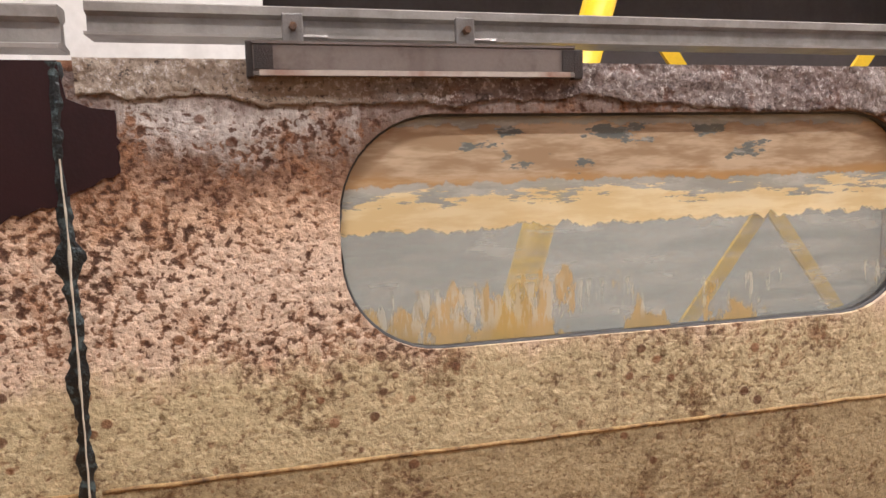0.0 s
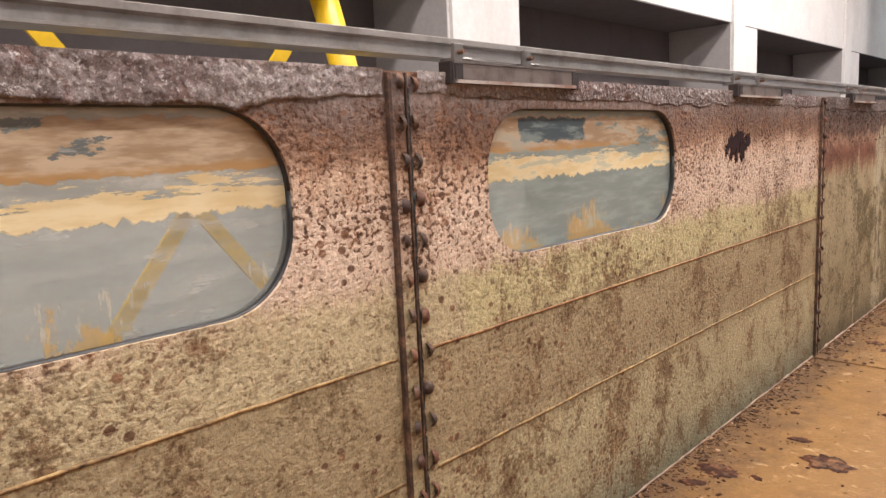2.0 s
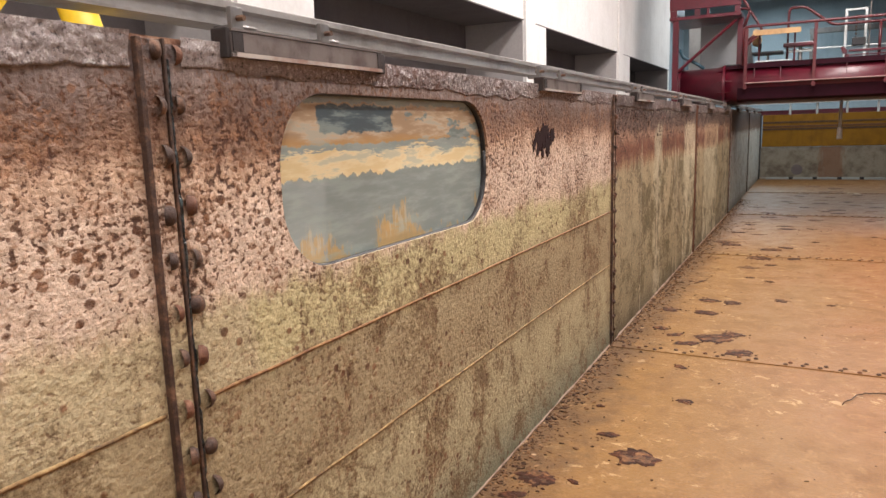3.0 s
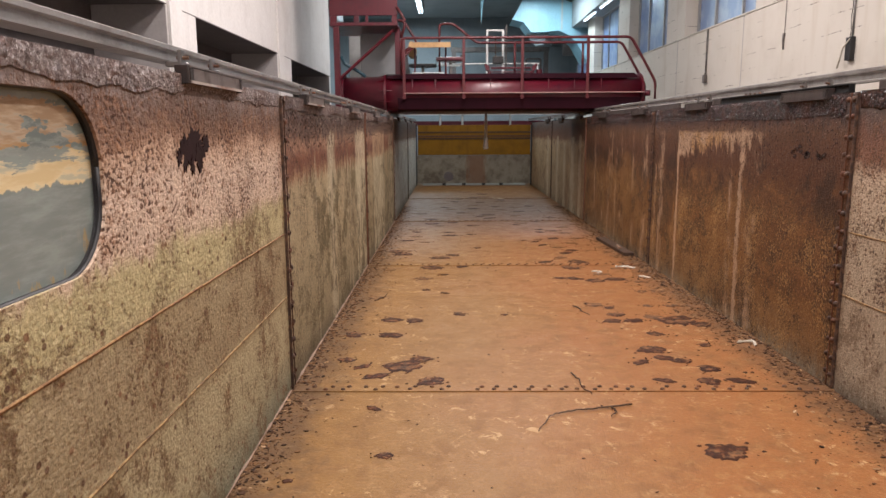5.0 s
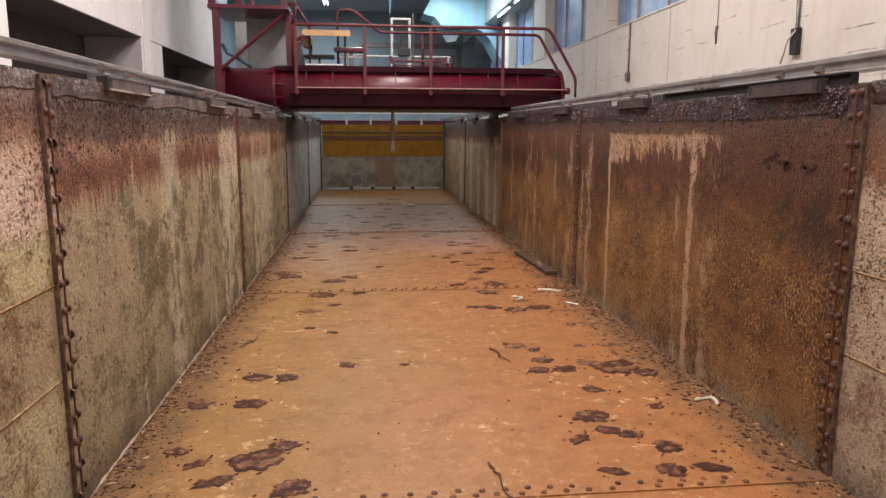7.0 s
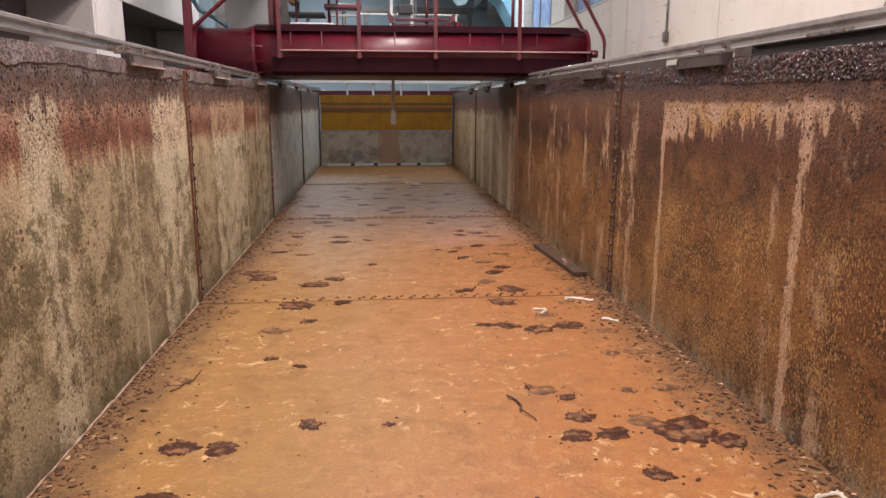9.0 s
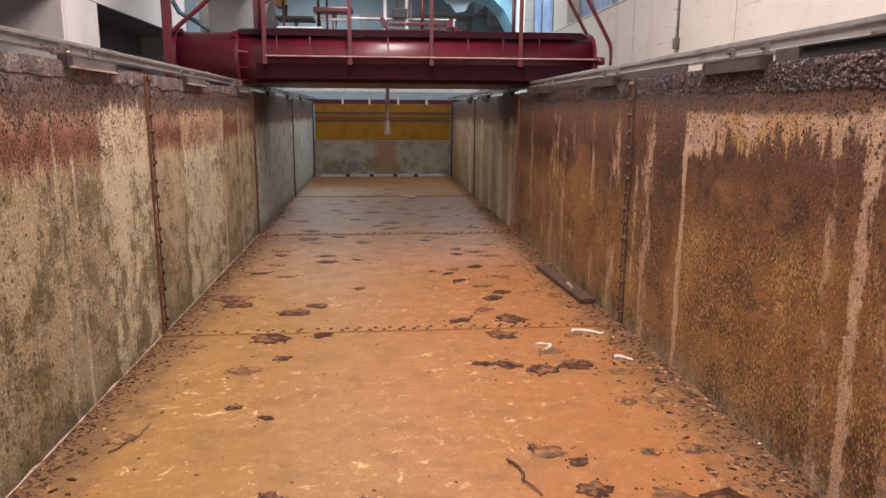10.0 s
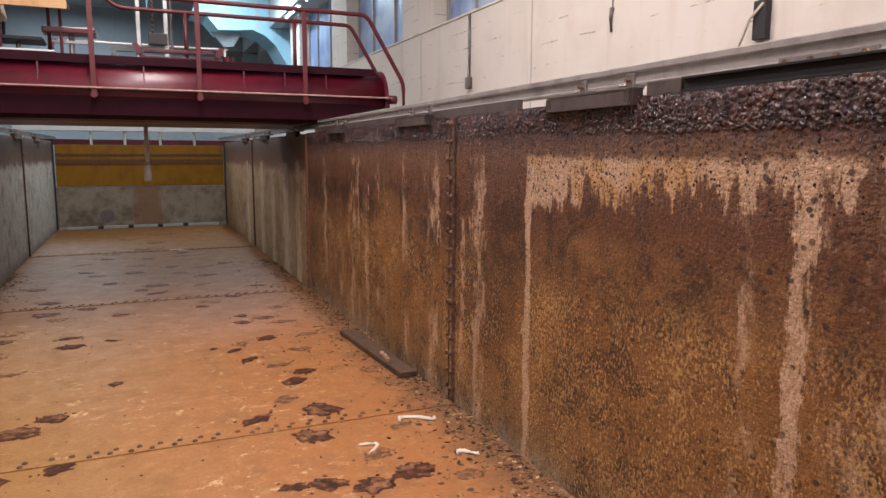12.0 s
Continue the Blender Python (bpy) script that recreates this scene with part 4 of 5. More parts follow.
right = tagged(part("wall_hall_right", box((RW, -6, -.05), (RW + .3, 30, 2.95), .004), CONCRETE), "cracked cream concrete wall under windows", "wall", kind="structure")
part("sill", box((RW - .012, -6, 2.951), (RW + .31, 30, 2.975), .004), CONCRETE, right, "concrete sill")
part("lintel", box((RW - .28, -6, 4.45), (RW + .3, 30, CEILING - .001), .004), CEIL, right, "grey concrete lintel beam")
for y in (2.45, 6.13, 9.82, 13.50, 16.23, 20.9):
    part("panel_joint", box((RW - .004, y - .008, .0), (RW - .0005, y + .008, 2.949)), PIER_GREY, right)
bays = [1.0 + 3.72 * k for k in range(-1, 7)]
for n, y in enumerate(bays):
    part("column", box((RW + .0, y + 1.01 - .98, 2.976), (RW + .26, y + 1.01, 4.449), .006), CONCRETE, right, "cream concrete column")
    win = tagged(part("window_%d" % (n + 3), box((RW + .20, y + 1.011, 2.976), (RW + .25, y + 3.749, 3.03)), FRAME_GREY), "tall hall window with dull blue panes", "window", kind="structure")
    part("window_frame", box((RW + .20, y + 1.011, 4.39), (RW + .25, y + 3.749, 4.448)), FRAME_GREY, win)
    for f in (0, .32, .70, .98):
        part("mullion", box((RW + .19, y + 1.011 + f * 2.7, 3.031), (RW + .255, y + 1.011 + f * 2.7 + .05, 4.389)), FRAME_GREY, win)
    for f, l in ((.02, .30), (.34, .36), (.72, .26)):
        p = part("pane", box((RW + .222, y + 1.011 + f * 2.7 + .005, 3.031), (RW + .228, y + 1.011 + (f + l) * 2.7 + .005, 4.389)), PANE, win, "dusty pane with the outdoor dusk in its blue")
        p.visible_shadow = False

# conduits, boxes and drips on the concrete wall
for y, top, foot, label in ((14.78, 2.95, 2.16, "grey conduit with switch box on the concrete wall"), (10.87, 2.95, 2.12, "grey conduit with long dark box on the concrete wall"), (7.1, 2.95, 2.16, "grey conduit with switch box on the concrete wall")):
    t = base("conduit", (RW, y, foot), label, "conduit", "conduits on the concrete wall")
    part("pipe", rod([(RW - .012, y, foot + .1), (RW - .012, y, top)], .009, 8), ZINC, t, smooth=True)
    part("cable", rod([(RW - .016, y + .03 + .008 * math.sin(k), foot + .12 + (top - foot - .12) * k / 20) for k in range(21)], .005, 6), CHANNEL, t, smooth=True)
    big = y == 10.87
    part("switch_box", box((RW - .05, y - .045, foot), (RW - .0005, y + .045, foot + (.22 if big else .12)), .006), BLACK if big else CHANNEL, t)
    if big:
        part("loose_cable", rod([(RW - .05, y - .03, foot + .2), (RW - .07, y + .05, foot + .12), (RW - .06, y + .10, foot + .03), (RW - .05, y + .16, foot - .06)], .008, 6), LITTER, t, "pale loose cable", True)
for y in (12.3,):
    t = base("wire_stub", (RW, y, 2.4), "thin rusty wire end hanging on the concrete wall", "wire")
    part("wire", rod([(RW - .008, y, 2.95), (RW - .008, y, 2.55)], .004, 6), CHANNEL, t)
    part("rust_clip", rod([(RW - .012, y, 2.56), (RW - .014, y + .012, 2.48), (RW - .01, y + .004, 2.38)], .018, 8, taper=lambda u: 1 - .5 * u), CHANNEL, t, "rusty clip", True)

# ceiling tube fittings, with one more at the added far lamp
for x, y, z, p, c in LAMPS:
    t = base("tube_fitting", (x, y, CEILING), "white ceiling fitting with two bright tubes", "ceiling lamp", "tube lamps on the ceiling")
    part("tray", box((x - .10, y - 1.25, CEILING - .075), (x + .10, y + 1.25, CEILING - .001), .008), WHITE_METAL, t)
    for dx in (-.05, .05):
        part("tube", rod([(x + dx, y - 1.2, CEILING - .10), (x + dx, y + 1.2, CEILING - .10)], .014, 8), GLOW_WARM if c is WARM else GLOW_COOL, t, smooth=True)
for y in (17.0, 19.0, 21.0, 23.0):
    t = base("batten_light", (RW - .2, y, 4.45), "slim white tube light under the lintel beam", "ceiling lamp", "tube lights under the beam")
    part("tray", box((RW - .25, y - .75, 4.40), (RW - .17, y + .75, 4.4495), .006), WHITE_METAL, t)
    part("tube", rod([(RW - .21, y - .7, 4.385), (RW - .21, y + .7, 4.385)], .012, 8), GLOW_COOL, t, smooth=True)


# ---- the far end of the tank ----
flap = base("wave_flap", (0, END, 0), "wave maker flap, yellow above and stained grey below", "wave maker")
part("lower_plate", box((-W + .03, END, .05), (W - .03, END + .06, .80), .006), FLAP_GREY, flap, "stained grey lower plate")
part("round_cover", rod([(-.68, END - .012, .24), (-.68, END + .002, .24)], .13, 24), NICHE, flap, "round grey cover")
part("upper_panel", box((-W + .05, END - .02, .81), (W - .04, END + .05, 1.60), .008), FLAP_YELLOW, flap, "dirty yellow upper panel")
BROWN_RIB = rusty_iron("brown_rib", C(76, 52, 24), C(108, 76, 32))
for z in (1.245, 1.31, 1.41):
    part("rib", box((-W + .051, END - .032, z - .024), (W - .041, END - .0205, z + .024), .004), BROWN_RIB, flap, "brown stained rib")
# shade in the flap's side gaps put in as black strips
part("side_gap", box((-W + .001, END - .03, .0), (-W + .028, END + .05, 1.6)), BLACK, flap, "dark side gap drawn as a black strip")
part("side_gap", box((W - .028, END - .03, .0), (W - .001, END + .05, 1.6)), BLACK, flap, "dark side gap drawn as a black strip")
xs = (-1.42, -.80, -.27, .26, .73, 1.42)
for a, b in zip(xs, xs[1:]):
    part("foot_strip", box((a + .05, END - .10, .001), (b - .05, END - .02, .055), .006), DADO, flap, "pale foot strip")
for x in xs[1:-1]:
    part("roller", rod([(x - .045, END - .06, .035), (x + .045, END - .06, .035)], .034, 12), BLACK, flap, "black roller", True)

bridge = base("end_bridge", (0, END + 1, 1.6), "white cross beam over the end of the tank", "beam")
part("beam", box((-2.2, END + .3, 1.87), (2.2, END + .5, 1.96), .006), WHITE_METAL, bridge)
part("back_beam", box((-2.0, END + 1.1, 1.60), (2.0, END + 1.2, 1.72), .006), RED, bridge, "dark red back beam")
for x in (-.9, -.3, .35, 1.0):
    part("post", rod([(x, END + .4, 1.55), (x, END + .4, 1.87)], .025, 8), WHITE_METAL, bridge)
for s in (-1, 1):
    part("leg", box((s * 2.1 - .06, END + .32, -.02), (s * 2.1 + .06, END + .48, 1.869)), WHITE_METAL, bridge)

# ---- the towing carriage ----
FY = 14.9
car = base("towing_carriage", (0, 15.6, 1.8), "dark red towing carriage bridging the empty tank", "towing carriage")
TZ, TR = 2.035, .275
CY = FY + TR + .05


def tube_x(x0, x1, y, z, r, sides=40):
    return rod([(x0, y, z), (x1, y, z)], r, sides)


part("main_tube", tube_x(-2.30, 2.36, CY, TZ, TR), RED, car, "thick dark red main tube", True)
part("rear_tube", tube_x(-2.30, 2.36, CY + 1.35, TZ, TR), RED, car, "thick dark red rear tube", True)
for x in (-2.31, -1.65, 2.36):
    part("flange", tube_x(x - .018, x + .018, CY, TZ, TR + .035), RED, car, "tube flange", False)
for x in (-1.65,):
    for a in (100, 135, 170, 205, 240):
        ca, sa = math.cos(radians(a)), math.sin(radians(a))
        for d in (-1, 1):
            bm = bmesh.new()
            n = Vector((0, -abs(sa) if a < 180 else ca, 0))
            u = Vector((0, ca, sa if a < 180 else sa))
            p0 = Vector((x, CY, TZ)) + u * (TR - .005)
            vs = [p0, p0 + u * .04, p0 + Vector((d * .13, 0, 0))]
            off = u.cross(Vector((1, 0, 0))).normalized() * .006
            lo = [bm.verts.new(v - off) for v in vs]
            hi = [bm.verts.new(v + off) for v in vs]
            bm.faces.new(lo)
            bm.faces.new(hi[::-1])
            for i in range(3):
                bm.faces.new((lo[i], hi[i], hi[(i + 1) % 3], lo[(i + 1) % 3]))
            part("gusset", bm, RED, car)
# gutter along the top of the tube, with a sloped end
# the skirt's shade is put into its darker red
part("top_gutter", prism([(-1.62, 2.30), (-1.36, 2.335), (2.22, 2.335), (2.30, 2.262), (-1.36, 2.262), (-1.62, 2.27)], "y", FY + .08, FY + .10), SHADED_RED, car, "upper skirt plate with its shade painted in")
part("deck", box((-1.62, FY + .10, 2.315), (2.22, FY + 1.6, 2.334)), BLACK, car, "dark deck plate")
# added plate: the tube's shaded underside painted as dark red
part("shade_apron", prism([(FY + .16, 1.764), (FY + .07, 1.80), (FY + .055, 2.029), (FY + .07, 2.029), (FY + .085, 1.80), (FY + .175, 1.764)], "x", -1.45, 2.33), SHADED_RED, car, "dark red apron standing in for the tube's shaded underside")
part("front_ledge", box((-1.34, FY - .045, 2.030), (2.36, FY + .09, 2.044), .002), PALE_EDGE, car, "worn pale front ledge")
part("bottom_plate", box((-1.7, FY + .34, 1.755), (2.3, FY + 1.9, 1.768)), RED, car, "dark red underside plate")
for x in (-1.22, -.86, 0.0, .90, 1.30, 1.72):
    part("stiffener", prism([(FY + .085, 2.255), (FY + .07, 2.25), (FY + .055, 2.05), (FY + .085, 2.05)], "x", x - .006, x + .006), RED, car)
part("end_cap", rod([(2.37, FY - .01, 2.02), (2.45, FY - .01, 2.02)], .045, 14), RED, car, "round end stop", True)
part("wheel_leg", box((2.36, FY + .1, 1.82), (2.42, FY + .5, 2.02), .006), RED, car)
for s in (-1, 1):
    for y in (CY, CY + 1.35):
        w = part("wheel", rod([(s * 1.655 - .03, y, 1.875), (s * 1.655 + .03, y, 1.875)], .095 if s < 0 else .081, 20), BLACK, car, "black rail wheel", True)
        part("hub", rod([(s * 1.655 - .04, y, 1.875), (s * 1.655 + .04, y, 1.875)], .022, 10), ZINC, w)


def bend(points, r=.021):
    """A handrail with rounded corners."""
    out = [Vector(points[0])]
    for a, b, c in zip(points, points[1:], points[2:]):
        a, b, c = Vector(a), Vector(b), Vector(c)
        p, q = b + (a - b).normalized() * .07, b + (c - b).normalized() * .07
        out += [p.lerp(b, t).lerp(b.lerp(q, t), t) for t in (0, .33, .67, 1)]
    out.append(Vector(points[-1]))
    return rod(out, r, 10)


front, back = FY - .02, FY + .62
part("handrail", bend([(-1.38, front, 2.30), (-1.38, front, 2.86), (2.13, front, 2.86), (2.53, front, 2.19), (2.53, front, 1.93)]), RAIL_RED, car, "bent red front handrail", True)
part("handrail", bend([(-.80, back, 2.34), (-.80, back, 3.16), (-.58, back, 3.16), (-.20, back, 2.86), (2.14, back, 2.86), (2.54, back, 2.19), (2.54, back, 1.93)]), RAIL_RED, car, "bent red rear handrail", True)
for x in (-1.34, -.42, .48, 1.485):
    p = part("post", box((x - .022, front - .012, 1.975 if x > -1 else 2.0), (x + .022, front + .012, 2.86), .003), RAIL_RED, car, "red rail post")
    part("post_foot", rod([(x, front - .02, 1.975), (x, front + .02, 1.975)], .03, 12), RAIL_RED, p)
for x in (.42, 1.52):
    part("post", rod([(x, back, 2.33), (x, back, 2.86)], .02, 10), RAIL_RED, car, "red rail post", True)
part("handrail", bend([(-1.38, front, 2.62), (-1.18, back, 2.86)]), RAIL_RED, car, smooth=True)
part("handrail", bend([(-1.44, front, 3.32), (-1.30, front, 3.10), (-1.38, front, 2.86)]), RAIL_RED, car, smooth=True)
part("handrail", bend([(-1.50, back, 3.22), (-1.38, back, 3.22), (-1.16, back, 2.86), (-1.38, front, 2.55)]), RAIL_RED, car, smooth=True)

# raised stand at the carriage's end
part("stand_floor", box((-2.47, FY, 3.05), (-1.43, FY + 1.2, 3.10), .006), RED, car, "red platform edge")
for a, b in ((-2.46, -2.36), (-2.10, -2.02), (-1.92, -1.88), (-1.52, -1.44)):
    part("stand_web", box((a, FY + .01, 3.101), (b, FY + .05, 3.199)), RED, car)
part("stand_panel", box((-2.47, FY, 3.20), (-1.43, FY + .04, 4.2), .006), RED, car, "flat dark red panel")
part("stand_side", box((-2.47, FY + .041, 3.20), (-2.43, FY + 1.2, 4.2), .006), RED, car)
part("stand_post", box((-2.42, FY + .02, 1.80), (-2.33, FY + .10, 3.049), .006), RED, car)
part("stand_post", box((-1.50, FY + .30, 2.28), (-1.42, FY + .38, 3.049), .006), RED, car)
part("stand_brace", rod([(-2.34, FY + .06, 2.27), (-1.50, FY + .10, 3.0)], .024, 8), RED, car)
part("hose", rod([(-2.34, FY + .2, 2.62), (-2.28, FY + .22, 2.50), (-2.16, FY + .22, 2.44), (-2.06, FY + .2, 2.38), (-1.96, FY + .2, 2.31)], .025, 8), BLUE_PIPE, car, "teal hose", True)
part("probe_rod", rod([(.01, CY + 1.35, 1.80), (.01, CY + 1.35, 1.14)], .022, 10), PROBE, car, "hanging light grey probe", True)
part("probe_tip", rod([(.01, CY + 1.35, 1.33), (.01, CY + 1.35, 1.29), (.01, CY + 1.35, 1.17), (.01, CY + 1.35, 1.13)], .042, 12, taper=lambda u: .8 if u < .5 else 1.0), PROBE, car, smooth=True)

# things on the carriage deck
panel = base("grey_board", (-1.8, FY + .95, 2.3), "large grey board leaning behind the red stand", "board")
part("board", box((-2.12, FY + .90, 2.31), (-1.50, FY + .93, 3.04), .004), GREY_PANEL, panel)
part("leaning_sheet", prism([(-1.46, 2.335), (-1.28, 2.335), (-1.38, 2.95), (-1.46, 2.98)], "y", FY + .86, FY + .88), GREY_PANEL, panel, "pale leaning sheet")
tagged(part("white_cabinet", box((-2.42, FY + 1.7, 1.9), (-2.14, FY + 2.0, 3.2), .008), WHITE_METAL), "tall narrow white cabinet behind the carriage", "cabinet")

chair = base("swivel_chair", (-1.14, FY + .8, 2.334), "office chair with a bent plywood back", "chair")
part("seat", box((-1.30, FY + .62, 2.50), (-.86, FY + .98, 2.54), .012), BLACK, chair)
part("backrest", prism([(-1.30, 2.66), (-1.22, 2.64), (-1.18, 2.74), (-1.20, 2.86), (-1.27, 2.90), (-1.32, 2.80)], "y", FY + .64, FY + .96), WOOD, chair, "plywood backrest")
part("back_post", rod([(-1.20, FY + .8, 2.52), (-1.19, FY + .8, 2.68)], .016, 8), BLACK, chair)
part("column", rod([(-1.08, FY + .8, 2.34), (-1.08, FY + .8, 2.5)], .022, 10), ZINC, chair)
for k in range(5):
    a = 1.2566 * k
    part("foot", rod([(-1.08, FY + .8, 2.37), (-1.08 + .2 * math.cos(a), FY + .8 + .2 * math.sin(a), 2.35)], .014, 8), BLACK, chair)

desk = base("writing_shelf", (-.98, FY + .5, 2.8), "light wooden shelf with papers on the handrail", "shelf")
part("shelf_board", box((-1.28, FY + .35, 2.815), (-.62, FY + .70, 2.835), .003), WOOD, desk)
part("front_lip", box((-1.28, FY + .335, 2.76), (-.62, FY + .349, 2.84), .003), WOOD, desk)
part("bracket", rod([(-1.2, FY + .6, 2.334), (-1.2, FY + .6, 2.814)], .014, 8), RAIL_RED, desk)
part("bracket", rod([(-.7, FY + .6, 2.334), (-.7, FY + .6, 2.814)], .014, 8), RAIL_RED, desk)
tagged(part("deck_board", box((-1.22, FY + .12, 2.345), (-.72, FY + .36, 2.362), .003), WHITE_METAL), "white board lying on the carriage deck", "board")

stool = base("instrument_stand", (-.62, FY + .7, 2.334), "red-topped instrument on a steel column", "instrument")
part("column", rod([(-.62, FY + .7, 2.334), (-.62, FY + .7, 2.58)], .026, 10), ZINC, stool)
part("head", box((-.86, FY + .58, 2.58), (-.40, FY + .82, 2.64), .014), RED, stool)
part("arm", box((-.80, FY + .66, 2.50), (-.46, FY + .72, 2.525), .004), WHITE_METAL, stool)
part("knob", rod([(-.44, FY + .7, 2.64), (-.44, FY + .7, 2.68)], .022, 10), BLACK, stool)

frame_ = base("measuring_frame", (.1, FY + .8, 2.334), "tall white measuring frame with rods and a black box", "measuring frame")
for x in (-.02, .24):
    part("upright", box((x - .018, FY + .78, 2.334), (x + .018, FY + .82, 3.06), .003), WHITE_METAL, frame_)
part("top_bar", box((-.038, FY + .78, 3.061), (.258, FY + .82, 3.09), .003), WHITE_METAL, frame_)
part("rod", rod([(.29, FY + .75, 2.34), (.29, FY + .75, 3.16)], .012, 8), ZINC, frame_)
for k in range(9):
    part("chain_link", rod([(.11, FY + .76, 2.98 - .05 * k), (.12, FY + .76, 2.95 - .05 * k)], .011, 6), IRON, frame_)
part("black_box", box((.07, FY + .74, 2.55), (.25, FY + .84, 2.66), .006), BLACK, frame_)
part("cross_bar", rod([(-.85, FY + .85, 2.55), (.85, FY + .85, 2.55)], .011, 8), WHITE_METAL, frame_)
for x in (-.80, .82):
    part("end_post", rod([(x, FY + .85, 2.334), (x, FY + .85, 2.56)], .012, 8), WHITE_METAL, frame_)

cradle = base("model_cradle", (.35, FY + .45, 2.334), "red steel model cradle with upturned ends", "cradle")
part("bar", box((.02, FY + .40, 2.43), (.66, FY + .50, 2.46), .004), RED, cradle)
part("bar", box((.02, FY + .40, 2.375), (.66, FY + .44, 2.39), .003), RED, cradle)
for x, d in ((.0, -1), (.68, 1)):
    part("horn", prism([(x, 2.40), (x + d * .05, 2.41), (x + d * .085, 2.50), (x + d * .05, 2.51), (x, 2.46)], "y", FY + .38, FY + .52), RED, cradle)
    part("foot", box((x - .03, FY + .40, 2.3345), (x + .03, FY + .50, 2.40), .004), RED, cradle)
part("knob", rod([(.80, FY + .45, 2.334), (.80, FY + .45, 2.42)], .05, 12), RED, cradle)

# ---- the far hall ----
hood = base("ventilation_hood", (2.6, 25.5, 4), "large curved light-blue sheet-metal hood", "hood")


def far(px, py):
    return 1.26 + (px / 2.31 - 352) * .01741, 4.73 - (py / 2.31 - 40) * .0164


outer = [far(*p) for p in ((808, 98), (850, 16), (925, 12), (1000, 14), (1040, 30), (1075, 66), (1105, 118), (1130, 190), (1158, 262), (1185, 290),
                           (1150, 290), (1112, 276), (1085, 232), (1062, 190), (1030, 160), (990, 142), (940, 148), (885, 150), (852, 108))]
part("shell", prism(outer, "y", 25.4, 26.6), HOOD, hood, "light-blue curved shell")
part("seam", prism([far(1000, 14), far(1006, 14), far(1006, 140), far(1000, 142)], "y", 25.38, 25.3995), WHITE_METAL, hood)
part("lower_flap", prism([far(868, 150), far(960, 150), far(935, 195), far(905, 200)], "y", 25.7, 25.8), TEAL, hood, "grey lower flap")
part("stay", rod([(2.0, 26, 5.1), (2.0, 26, CEILING)], .03, 8), ZINC, hood)
part("stay", rod([(2.9, 26, 5.1), (2.9, 26, CEILING)], .03, 8), ZINC, hood)
part("leg", rod([(3.85, 26, 3.1), (3.85, 26, -.02)], .05, 8), ZINC, hood)

duct = base("exhaust_duct", (2.9, 27, 3.7), "dark grey round exhaust duct behind the hood", "duct")
part("pipe", rod([(3.0, 27.0, 4.1), (5.2, 27.0, 4.1)], .3, 20), CHANNEL, duct, smooth=True)
part("bracket", rod([(3.2, 27, 4.4), (3.2, 27, CEILING)], .03, 8), ZINC, duct)
part("bracket", rod([(4.8, 27, 4.4), (4.8, 27, CEILING)], .03, 8), ZINC, duct)

mez = base("machine_frame", (2, 28, 3), "dark grey machine frame with pipes in the far hall", "machine")
part("beam", box((-.6, 28, 4.05), (2.7, 28.2, 4.2)), CHANNEL, mez)
for x in (-.5, 2.6):
    part("leg", box((x - .07, 28, -.02), (x + .07, 28.2, 4.049)), CHANNEL, mez)
part("pipe", bend([(1.9, 27.9, 2.4), (1.9, 27.9, 3.8), (2.4, 27.9, 3.8), (2.4, 27.9, 2.4)], .035), CHANNEL, mez, smooth=True)
part("base_rail", box((-.6, 27.8, -.02), (2.7, 28.3, 2.4)), TEAL, mez, "grey machine base")

door = tagged(part("door_1", box((.7, 29.96, 1.6), (2.0, 29.999, 4.0), .01), GREY_PANEL), "grey double door in the far wall", "door", kind="structure")
part("door_leaf", box((.74, 29.93, 1.62), (1.34, 29.959, 3.95), .008), GREY_PANEL, door)
part("door_leaf", box((1.36, 29.93, 1.62), (1.96, 29.959, 3.95), .008), GREY_PANEL, door)
hang = base("hanging_strip", (.3, 24, 4.6), "narrow pale-blue sheet hanging from the ceiling", "sheet")
part("sheet", prism([(.20, CEILING), (.36, CEILING), (.24, 4.35)], "y", 24.0, 24.03), HOOD, hang)

# ---- the yellow trestle beside the tank ----
tr = base("yellow_trestle", (-2.1, 3.775, -.02), "yellow painted steel trestle with cross braces", "trestle", "yellow trestles")
for s in (-1, 1):
    yc = 3.775
    part("leg", rod([(-2.1, yc + s * 1.13, -.0), (-2.1, yc + s * .50, 2.06)], .046, 16), YELLOW, tr, smooth=True)
    part("foot", box((-2.5, yc + s * 1.13 - .05, -.02), (-1.7, yc + s * 1.13 + .05, .03), .006), YELLOW, tr)
    part("bracket", box((-2.16, yc + s * .46 - .05, 1.98), (-2.04, yc + s * .46 + .05, 2.06), .006), YELLOW, tr)
    part("bolt", rod([(-2.04, yc + s * .44, 2.0), (-2.02, yc + s * .44, 2.0)], .016, 6), BLACK, tr)
    part("diagonal", prism([(yc - s * .36 - .028, 1.80), (yc - s * .36 + .028, 1.80), (yc + s * .32 + .028, .92), (yc + s * .32 - .028, .92)], "x", -2.075 + s * .007, -2.063 + s * .007), YELLOW, tr)
part("top_beam", box((-2.15, 3.24, 2.03), (-2.05, 4.31, 2.14), .01), YELLOW, tr)

# ---- litter on the tank floor ----
plank = base("plank", (1.43, 12.5, 0), "wet dark plank lying along the brown wall", "plank")
bm = box((-.06, -.62, .004), (.06, .62, .042), .005)
bm.transform(pose(1.43, 12.55, 0, 0, 0, 3.2))
part("board", bm, OLD_WOOD, plank)
part("mud_clod", rod([(1.42, 12.2, .043), (1.43, 12.3, .05), (1.44, 12.42, .043)], .018, 7), FLAKY, plank)


